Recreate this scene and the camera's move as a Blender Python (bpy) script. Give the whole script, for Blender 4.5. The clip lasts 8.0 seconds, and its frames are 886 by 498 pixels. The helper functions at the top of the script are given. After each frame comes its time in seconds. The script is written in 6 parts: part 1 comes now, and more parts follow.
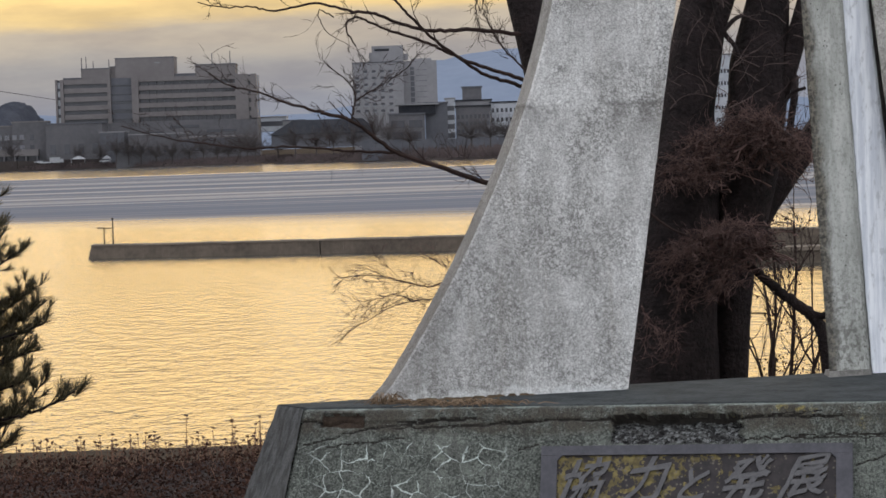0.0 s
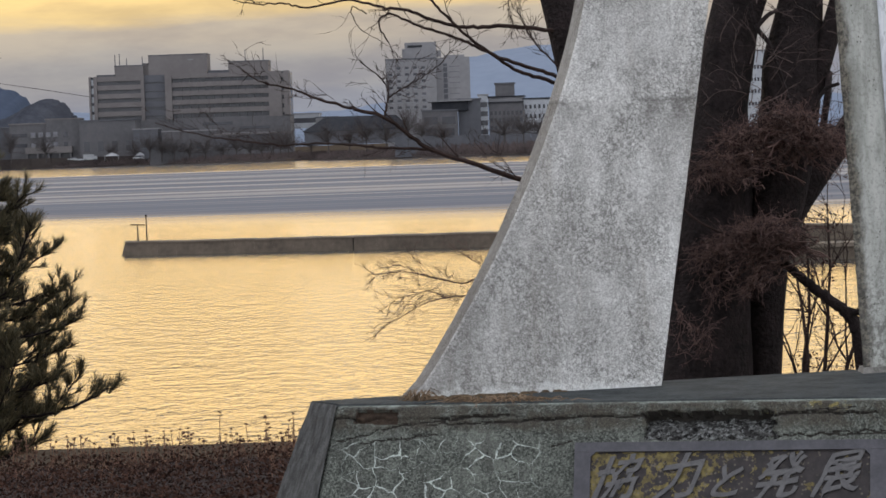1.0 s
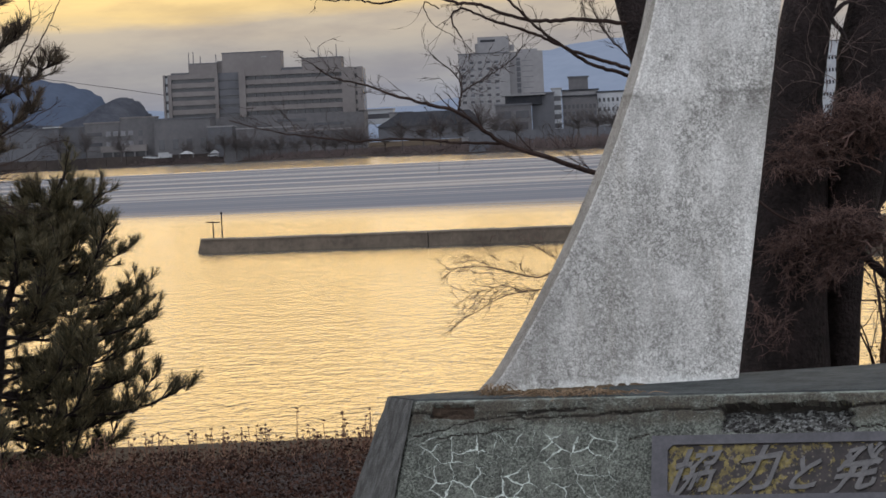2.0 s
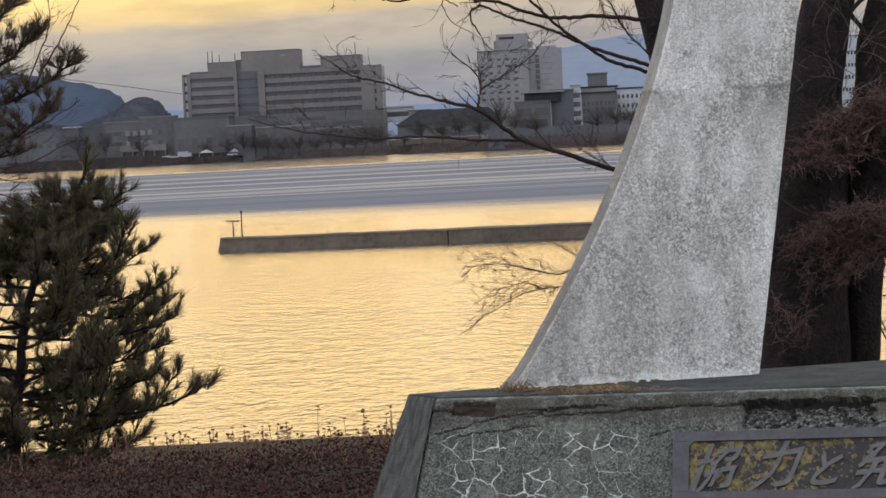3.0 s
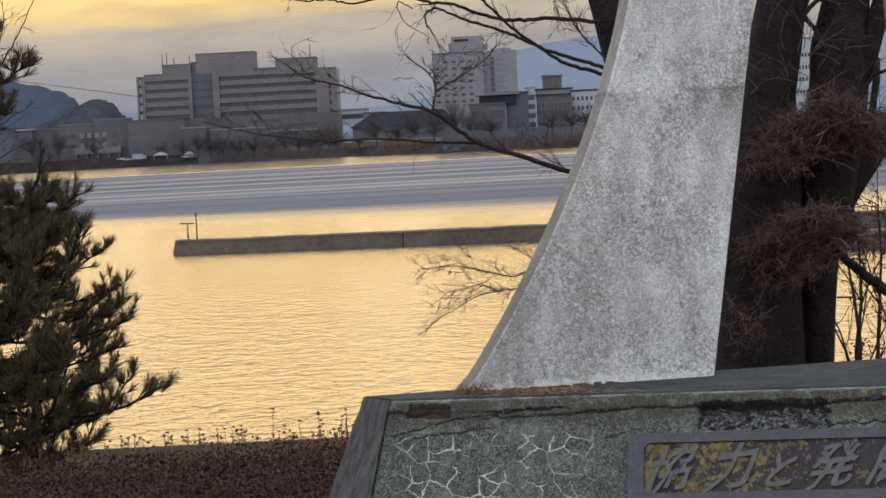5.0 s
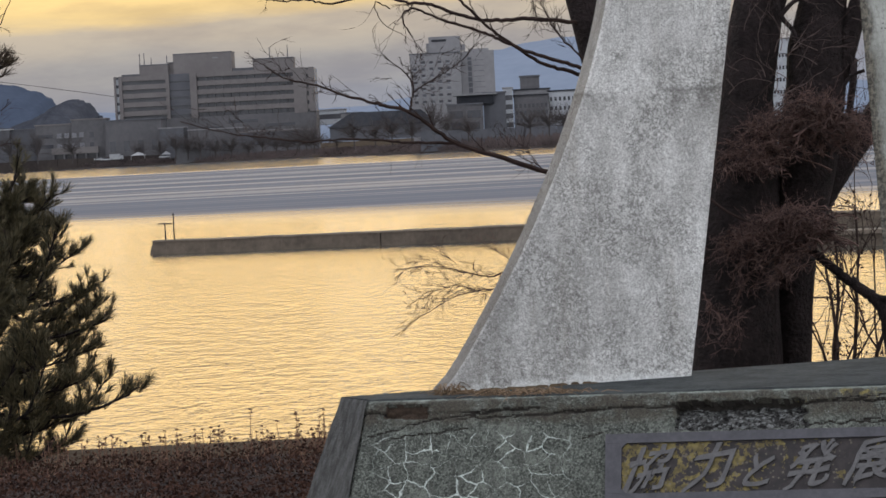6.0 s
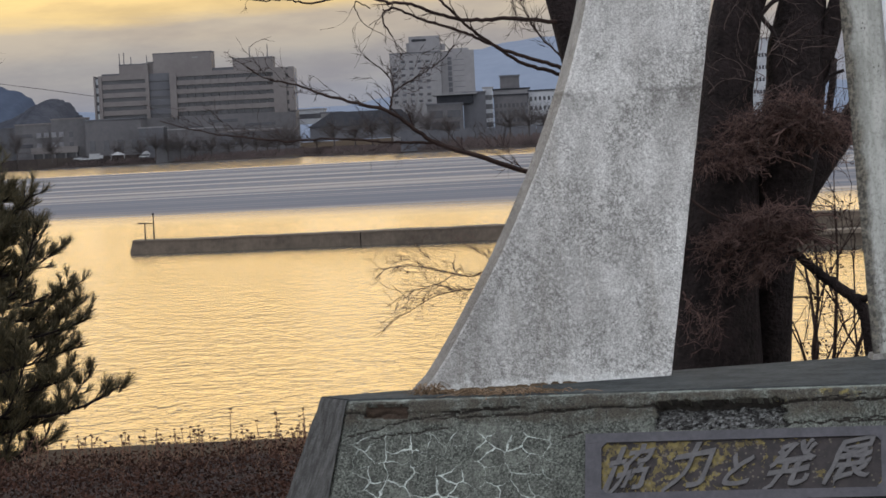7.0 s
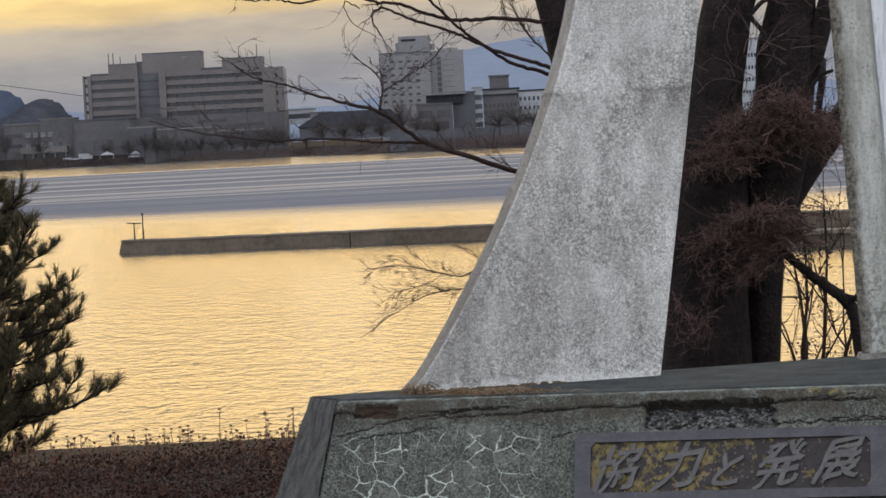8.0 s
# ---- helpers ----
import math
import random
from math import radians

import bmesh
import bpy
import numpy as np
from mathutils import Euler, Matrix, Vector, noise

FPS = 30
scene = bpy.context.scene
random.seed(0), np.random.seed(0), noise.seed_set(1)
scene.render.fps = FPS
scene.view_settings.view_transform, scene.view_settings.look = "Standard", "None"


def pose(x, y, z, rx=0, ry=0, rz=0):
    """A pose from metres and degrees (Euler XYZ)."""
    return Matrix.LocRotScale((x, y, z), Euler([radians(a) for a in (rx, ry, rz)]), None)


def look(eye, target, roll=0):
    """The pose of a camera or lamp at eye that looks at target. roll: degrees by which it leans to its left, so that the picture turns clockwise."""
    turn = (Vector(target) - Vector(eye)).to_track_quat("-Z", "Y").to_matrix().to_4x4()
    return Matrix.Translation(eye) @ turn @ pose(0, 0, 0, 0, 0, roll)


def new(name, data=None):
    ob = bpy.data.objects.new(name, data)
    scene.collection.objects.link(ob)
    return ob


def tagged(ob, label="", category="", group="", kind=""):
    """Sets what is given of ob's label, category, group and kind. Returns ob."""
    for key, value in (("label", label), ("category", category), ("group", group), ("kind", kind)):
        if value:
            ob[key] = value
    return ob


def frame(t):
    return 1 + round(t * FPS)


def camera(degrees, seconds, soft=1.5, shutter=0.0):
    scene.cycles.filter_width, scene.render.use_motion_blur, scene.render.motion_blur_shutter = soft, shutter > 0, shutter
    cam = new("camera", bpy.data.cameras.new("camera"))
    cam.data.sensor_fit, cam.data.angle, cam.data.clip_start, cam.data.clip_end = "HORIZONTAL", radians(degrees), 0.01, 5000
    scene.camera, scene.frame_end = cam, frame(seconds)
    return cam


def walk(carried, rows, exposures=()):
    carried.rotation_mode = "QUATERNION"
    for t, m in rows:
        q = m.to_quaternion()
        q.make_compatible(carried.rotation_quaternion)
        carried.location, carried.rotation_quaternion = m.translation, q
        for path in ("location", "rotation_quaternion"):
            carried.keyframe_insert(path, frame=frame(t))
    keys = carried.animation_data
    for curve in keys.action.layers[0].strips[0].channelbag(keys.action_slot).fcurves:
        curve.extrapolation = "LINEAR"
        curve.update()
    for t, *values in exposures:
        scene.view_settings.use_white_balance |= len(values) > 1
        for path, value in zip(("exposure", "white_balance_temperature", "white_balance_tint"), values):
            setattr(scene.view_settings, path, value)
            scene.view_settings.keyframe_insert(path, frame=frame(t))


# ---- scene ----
EYE = 1.6          # eye above the ground at the monument
WATER = -2.6       # lake level
cam = camera(18.0, 8.0, soft=1.6)
# seconds, yaw, pitch, roll in degrees: the camera turns where it stands
ROWS = [
    (0.0, -0.000, -2.050, -1.900),
    (0.5, 0.212, -2.056, -1.891),
    (1.0, 0.681, -2.099, -1.974),
    (1.5, 1.460, -2.126, -2.306),
    (2.0, 2.221, -2.148, -2.617),
    (2.2, 2.365, -2.157, -2.719),
    (2.7, 2.630, -2.171, -2.882),
    (3.3, 2.572, -2.182, -3.012),
    (3.5, 2.497, -2.183, -3.024),
    (4.0, 2.226, -2.164, -3.008),
    (4.5, 1.963, -2.171, -2.970),
    (4.7, 1.860, -2.174, -2.968),
    (5.8, 1.334, -2.195, -2.959),
    (6.0, 1.249, -2.198, -2.957),
    (6.5, 1.043, -2.203, -2.950),
    (7.0, 0.840, -2.226, -2.946),
    (7.5, 0.701, -2.231, -2.977),
    (8.0, 0.623, -2.238, -2.933),
]
walk(cam, [(t, pose(0, 0, EYE, 0, 0, yaw) @ pose(0, 0, 0, 90 + pitch, 0, 0) @ pose(0, 0, 0, 0, 0, roll)) for t, yaw, pitch, roll in ROWS],
     exposures=((0.0, 0.0), (2.2, 0.02), (3.4, 0.10), (4.0, 0.08), (4.6, 0.0), (8.0, 0.0)))

# ---- world: low evening glow under a cloud deck, pale overcast above and behind ----
world = bpy.data.worlds.new("evening_sky")
scene.world = world
world.use_nodes = True
wt = world.node_tree
wt.nodes.clear()


def wn(kind, **values):
    n = wt.nodes.new(kind)
    for key, v in values.items():
        if key in n.inputs:
            n.inputs[key].default_value = v
    return n


def wmath(op, a, b=None, c=None):
    n = wt.nodes.new("ShaderNodeMath")
    n.operation = op
    for i, v in enumerate((a, b, c)):
        if v is None:
            continue
        if isinstance(v, (int, float)):
            n.inputs[i].default_value = v
        else:
            wt.links.new(v, n.inputs[i])
    return n.outputs[0]


def wramp(value, stops, interpolation="EASE"):
    n = wt.nodes.new("ShaderNodeValToRGB")
    n.color_ramp.interpolation = interpolation
    while len(n.color_ramp.elements) < len(stops):
        n.color_ramp.elements.new(0.5)
    for e, (p, c) in zip(n.color_ramp.elements, stops):
        e.position, e.color = p, (*c, 1)
    wt.links.new(value, n.inputs[0])
    return n.outputs[0]


def wmix(f, a, b):
    n = wt.nodes.new("ShaderNodeMix")
    n.data_type = "RGBA"
    wt.links.new(f, n.inputs[0])
    for s, v in ((n.inputs[6], a), (n.inputs[7], b)):
        if isinstance(v, tuple):
            s.default_value = (*v, 1)
        else:
            wt.links.new(v, s)
    return n.outputs[2]


SUN_AZIMUTH, SUN_HEIGHT = -9.0, 40.0     # degrees from ahead (left is minus), and above the horizon
coord = wn("ShaderNodeTexCoord")
split = wn("ShaderNodeSeparateXYZ")
wt.links.new(coord.outputs["Generated"], split.inputs[0])
X, Y, Z = split.outputs
cloud_map = wn("ShaderNodeMapping")
cloud_map.inputs["Scale"].default_value = (9, 9, 75)
wt.links.new(coord.outputs["Generated"], cloud_map.inputs[0])
cloud = wn("ShaderNodeTexNoise", Scale=1.0, Detail=6.0, Roughness=0.55)
wt.links.new(cloud_map.outputs[0], cloud.inputs["Vector"])
# height over the horizon in tenths of a radian, its cloud edge made ragged and lower towards the left
ragged = wmath("MULTIPLY_ADD", cloud.outputs[0], 0.016, -0.008)
side = wmath("MULTIPLY", wmath("ADD", X, 0.05), -0.020)
lift = wmath("ADD", wmath("ADD", Z, ragged), wmath("MINIMUM", wmath("MAXIMUM", side, -0.006), 0.012))
front = wramp(wmath("MULTIPLY", lift, 2.0), [
    (0.0, (0.24, 0.275, 0.36)), (0.035, (0.265, 0.280, 0.340)), (0.060, (0.345, 0.330, 0.335)), (0.092, (0.52, 0.44, 0.355)),
    (0.105, (0.88, 0.63, 0.28)), (0.122, (1.14, 0.79, 0.31)), (0.20, (1.84, 1.13, 0.34)), (0.40, (1.82, 1.14, 0.40)), (0.55, (0.95, 0.82, 0.66)), (0.70, (0.36, 0.40, 0.54)), (1.0, (0.38, 0.43, 0.58))])
behind = wramp(Z, [(0.0, (1.28, 1.33, 1.43)), (0.25, (1.52, 1.57, 1.67)), (1.0, (1.25, 1.30, 1.42))])
toward = wmath("SMOOTH_MIN", 1.0, wmath("MAXIMUM", wmath("MULTIPLY_ADD", Y, 0.85, 0.15), 0.0), 0.1)
wisps = wn("ShaderNodeTexNoise", Scale=1.0, Detail=5.0, Roughness=0.6)
wisp_map = wn("ShaderNodeMapping")
wisp_map.inputs["Scale"].default_value = (22, 22, 90)
wt.links.new(coord.outputs["Generated"], wisp_map.inputs[0])
wt.links.new(wisp_map.outputs[0], wisps.inputs["Vector"])
shade = wramp(wisps.outputs[0], [(0.3, (0.86, 0.86, 0.90)), (0.7, (1.12, 1.12, 1.08))])
cloudy = wn("ShaderNodeMix")
cloudy.data_type, cloudy.blend_type = "RGBA", "MULTIPLY"
cloudy.inputs[0].default_value = 1.0
wt.links.new(front, cloudy.inputs[6])
wt.links.new(shade, cloudy.inputs[7])
deck = wmix(toward, behind, cloudy.outputs[2])
sky = wn("ShaderNodeTexSky")
sky.sky_type, sky.sun_disc = "NISHITA", False
sky.sun_elevation, sky.sun_rotation = radians(SUN_HEIGHT), radians(SUN_AZIMUTH)
clear = wn("ShaderNodeMix")
clear.data_type, clear.blend_type = "RGBA", "ADD"
clear.inputs[0].default_value = 0.002
wt.links.new(deck, clear.inputs[6])
wt.links.new(sky.outputs[0], clear.inputs[7])
back = wn("ShaderNodeBackground", Strength=0.95)
wt.links.new(clear.outputs[2], back.inputs[0])
wt.links.new(back.outputs[0], wn("ShaderNodeOutputWorld").inputs[0])

sun_data = bpy.data.lights.new("sun", "SUN")
sun_data.energy, sun_data.angle, sun_data.color = 0.5, radians(90), (1.0, 0.82, 0.55)
sun = new("sun", sun_data)
sun_dir = Vector((math.sin(radians(SUN_AZIMUTH)) * math.cos(radians(SUN_HEIGHT)), math.cos(radians(SUN_AZIMUTH)) * math.cos(radians(SUN_HEIGHT)), math.sin(radians(SUN_HEIGHT))))
sun.matrix_world = look(sun_dir * 60, (0, 0, 0))


# ---- materials ----
class Nodes:
    """A short way to write node trees."""

    def __init__(self, name):
        self.m = bpy.data.materials.new(name)
        self.m.use_nodes = True
        self.t = self.m.node_tree
        self.b = self.t.nodes["Principled BSDF"]
        self.tc = self.t.nodes.new("ShaderNodeTexCoord")

    def link(self, a, b):
        if isinstance(a, (int, float)):
            b.default_value = a
        elif isinstance(a, tuple):
            b.default_value = (*a, 1) if len(a) == 3 and b.type == "RGBA" else a
        else:
            self.t.links.new(a, b)

    def coords(self, scale=(1, 1, 1), shift=(0, 0, 0), turn=(0, 0, 0)):
        n = self.t.nodes.new("ShaderNodeMapping")
        n.inputs["Scale"].default_value, n.inputs["Location"].default_value, n.inputs["Rotation"].default_value = scale, shift, turn
        self.t.links.new(self.tc.outputs["Object"], n.inputs[0])
        return n.outputs[0]

    def noise(self, scale, detail=4, rough=0.55, vector=None, out=0):
        n = self.t.nodes.new("ShaderNodeTexNoise")
        n.inputs["Scale"].default_value, n.inputs["Detail"].default_value, n.inputs["Roughness"].default_value = scale, detail, rough
        self.t.links.new(vector or self.tc.outputs["Object"], n.inputs["Vector"])
        return n.outputs[out]

    def voronoi(self, scale, feature="F1", vector=None, out="Distance", rand=1.0):
        n = self.t.nodes.new("ShaderNodeTexVoronoi")
        n.feature = feature
        n.inputs["Scale"].default_value, n.inputs["Randomness"].default_value = scale, rand
        self.t.links.new(vector or self.tc.outputs["Object"], n.inputs["Vector"])
        return n.outputs[out]

    def math(self, op, a, b=0.0, c=0.0):
        n = self.t.nodes.new("ShaderNodeMath")
        n.operation = op
        for v, s in zip((a, b, c), n.inputs):
            self.link(v, s)
        return n.outputs[0]

    def range(self, v, lo, hi, a=0.0, b=1.0):
        n = self.t.nodes.new("ShaderNodeMapRange")
        n.interpolation_type = "SMOOTHSTEP"
        for value, s in zip((v, lo, hi, a, b), n.inputs):
            self.link(value, s)
        return n.outputs[0]

    def mix(self, f, a, b, blend="MIX"):
        n = self.t.nodes.new("ShaderNodeMix")
        n.data_type, n.blend_type = "RGBA", blend
        self.link(f, n.inputs[0])
        self.link(a, n.inputs[6])
        self.link(b, n.inputs[7])
        return n.outputs[2]

    def xyz(self):
        n = self.t.nodes.new("ShaderNodeSeparateXYZ")
        self.t.links.new(self.tc.outputs["Object"], n.inputs[0])
        return n.outputs

    def random(self):
        return self.t.nodes.new("ShaderNodeObjectInfo").outputs["Random"]

    def island(self):
        return self.t.nodes.new("ShaderNodeNewGeometry").outputs["Random Per Island"]

    def done(self, color, rough=0.8, bump=None, strength=0.5, distance=0.01, metal=0.0, spec=0.5):
        self.link(color, self.b.inputs["Base Color"])
        self.link(rough, self.b.inputs["Roughness"])
        self.b.inputs["Metallic"].default_value = metal
        self.b.inputs["Specular IOR Level"].default_value = spec
        if bump is not None:
            n = self.t.nodes.new("ShaderNodeBump")
            n.inputs["Strength"].default_value, n.inputs["Distance"].default_value = strength, distance
            self.t.links.new(bump, n.inputs["Height"])
            self.t.links.new(n.outputs[0], self.b.inputs["Normal"])
        return self.m


def simple(name, dark, light, scale, rough=0.8, bump=0.3, fine=6.0, distance=0.01, per_island=False, metal=0.0, spec=0.5):
    """Two tones mixed by noise at two scales, with a fine relief."""
    n = Nodes(name)
    f = n.math("ADD", n.math("MULTIPLY", n.noise(scale), 0.6), n.math("MULTIPLY", n.noise(scale * fine), 0.4))
    if per_island:
        f = n.math("ADD", n.math("MULTIPLY", f, 0.45), n.math("MULTIPLY", n.island(), 0.55))
    color = n.mix(n.range(f, 0.3, 0.7), dark, light)
    return n.done(color, rough, n.noise(scale * fine * 1.5), bump, distance, metal, spec)


def concrete_fin(name, dark, mid, light, warm, bloom=0.7):
    n = Nodes(name)
    x, y, z = n.xyz()
    # broad tones, weathered in soft upright patches
    broad = n.math("ADD", n.math("MULTIPLY", n.noise(2.4, 5, 0.6, n.coords((1, 1, 0.6), (3, 1, 2))), 0.6), n.math("MULTIPLY", n.noise(9, 5, 0.65, n.coords((1.2, 1.2, 0.6))), 0.4))
    base = n.mix(n.range(broad, 0.36, 0.64), tuple(c * 0.74 for c in mid), light)
    streak = n.noise(6, 4, 0.6, n.coords((3.2, 3.2, 0.3)))
    base = n.mix(n.math("MULTIPLY", n.range(streak, 0.50, 0.72), 0.45), base, warm)
    # worm-like lichen threads, thick in some patches and thin in others
    where = n.range(n.noise(4.5, 5, 0.65, n.coords((1, 1, 0.8), (7, 3, 5))), 0.40, 0.60, 0.12, 1.0)
    worm = n.range(n.math("ABSOLUTE", n.math("SUBTRACT", n.noise(54, 5, 0.66), 0.5)), 0.0, 0.062, 1.0, 0.0)
    base = n.mix(n.math("MULTIPLY", n.math("MULTIPLY", worm, where), 0.78), base, dark)
    clots = n.math("MULTIPLY", n.range(n.noise(48, 6, 0.75, n.coords((1, 1, 0.8), (5, 2, 1))), 0.53, 0.60), where)
    base = n.mix(n.math("MULTIPLY", clots, 0.6), base, dark)
    worm_b = n.range(n.math("ABSOLUTE", n.math("SUBTRACT", n.noise(85, 2, 0.5, n.coords((1, 1, 1.2), (2, 9, 4))), 0.5)), 0.0, 0.05, 1.0, 0.0)
    base = n.mix(n.math("MULTIPLY", worm_b, 0.42), base, dark)
    bright = n.range(n.noise(90, 4, 0.65, n.coords((1, 1, 1), (4, 4, 8))), 0.53, 0.62)
    base = n.mix(n.math("MULTIPLY", bright, 0.42), base, light)
    pits = n.range(n.voronoi(75), 0.08, 0.18, 1.0, 0.0)
    base = n.mix(n.math("MULTIPLY", pits, n.range(n.noise(14), 0.52, 0.64)), base, tuple(c * 0.4 for c in dark))
    # darker towards the lower left of the flare, with ragged edges
    lower_left = n.math("MULTIPLY", n.range(n.math("MULTIPLY_ADD", n.noise(5, 5, 0.65), 0.40, x), 0.14, 0.42, 1.0, 0.0), n.range(n.math("MULTIPLY_ADD", n.noise(4, 4), 0.4, z), 1.25, 1.65, 1.0, 0.0))
    base = n.mix(n.math("MULTIPLY", lower_left, 0.30), base, dark)
    # pour joints of the formwork, dirty just below
    wob = n.math("MULTIPLY_ADD", n.noise(7, 5, 0.65), 0.05, z)
    level = n.math("FRACT", n.math("MULTIPLY_ADD", wob, 0.9, 0.923))
    joint = n.range(n.math("ABSOLUTE", n.math("SUBTRACT", level, 0.5)), 0.0, 0.012, 1.0, 0.0)
    below = n.math("MULTIPLY", n.range(level, 0.36, 0.5), n.math("LESS_THAN", level, 0.5))
    base = n.mix(n.math("MULTIPLY", joint, n.range(n.noise(9), 0.44, 0.60, 0.0, 0.55)), base, tuple(c * 0.7 for c in dark))
    base = n.mix(n.math("MULTIPLY", below, n.range(n.noise(10, 4, 0.6, n.coords((1, 1, 0.5))), 0.46, 0.62, 0.0, 0.5)), base, dark)
    # lime bloom just over the plinth
    foot = n.math("MULTIPLY", n.range(n.math("MULTIPLY_ADD", n.noise(13, 5, 0.65), 0.22, z), 0.915, 0.935, 1.0, 0.0), bloom)
    base = n.mix(foot, base, (0.66, 0.67, 0.66))
    grit = n.range(n.noise(170, 4, 0.7), 0.38, 0.62, 0.76, 1.18)
    tone = n.t.nodes.new("ShaderNodeCombineColor")
    for k in range(3):
        n.t.links.new(grit, tone.inputs[k])
    base = n.mix(0.9, base, tone.outputs[0], "MULTIPLY")
    height = n.math("ADD", n.math("MULTIPLY", worm, -0.3), n.math("MULTIPLY", n.noise(140, 4, 0.65), 0.5))
    return n.done(base, 0.88, height, 0.6, 0.005, spec=0.3)


def stained_fin():
    """Greenish grey concrete, its left arris black and brown with lichen and a faint fluting."""
    n = Nodes("stained_concrete")
    x, y, z = n.xyz()
    base = n.mix(n.range(n.noise(14, 5, 0.65, n.coords((1, 1, 0.25))), 0.36, 0.64), (0.30, 0.305, 0.28), (0.50, 0.505, 0.475))
    # distance from the leaning left arris
    inset = n.math("ADD", n.math("SUBTRACT", x, 1.268), n.math("MULTIPLY", n.math("SUBTRACT", z, 0.8), 0.054))
    ragged = n.math("MULTIPLY_ADD", n.noise(22, 5, 0.7, n.coords((1, 1, 0.5))), 0.07, inset)
    dirt = n.range(ragged, 0.055, 0.090, 1.0, 0.0)
    base = n.mix(n.math("MULTIPLY", n.range(n.noise(85, 5, 0.72), 0.50, 0.60), 0.32), base, (0.12, 0.115, 0.10))
    soil = n.mix(n.range(n.noise(70, 5, 0.7), 0.40, 0.62), (0.022, 0.018, 0.014), (0.17, 0.15, 0.118))
    base = n.mix(n.math("MULTIPLY", dirt, 0.88), base, soil)
    low = n.math("MULTIPLY", n.range(n.math("MULTIPLY_ADD", n.noise(5, 3), 0.3, z), 1.05, 1.45, 1.0, 0.0), n.range(n.noise(55, 5, 0.7), 0.46, 0.60))
    base = n.mix(n.math("MULTIPLY", low, 0.7), base, (0.10, 0.095, 0.085))
    spots = n.math("MULTIPLY", n.range(n.voronoi(60), 0.10, 0.2, 1.0, 0.0), n.range(n.noise(12), 0.5, 0.62))
    base = n.mix(spots, base, (0.03, 0.027, 0.022))
    return n.done(base, 0.88, n.noise(120, 4, 0.7), 0.6, 0.005, spec=0.3)


def pale_fin():
    """Pale concrete with chalky upright runs."""
    n = Nodes("pale_chalky_concrete")
    run = n.noise(16, 5, 0.65, n.coords((3, 3, 0.22)))
    base = n.mix(n.range(run, 0.36, 0.62), (0.64, 0.67, 0.73), (0.88, 0.90, 0.94))
    base = n.mix(n.math("MULTIPLY", n.range(n.noise(45, 5, 0.7, n.coords((1, 1, 0.4))), 0.54, 0.66), 0.5), base, (0.40, 0.41, 0.43))
    return n.done(base, 0.85, n.noise(120, 4, 0.7), 0.4, 0.004, spec=0.3)


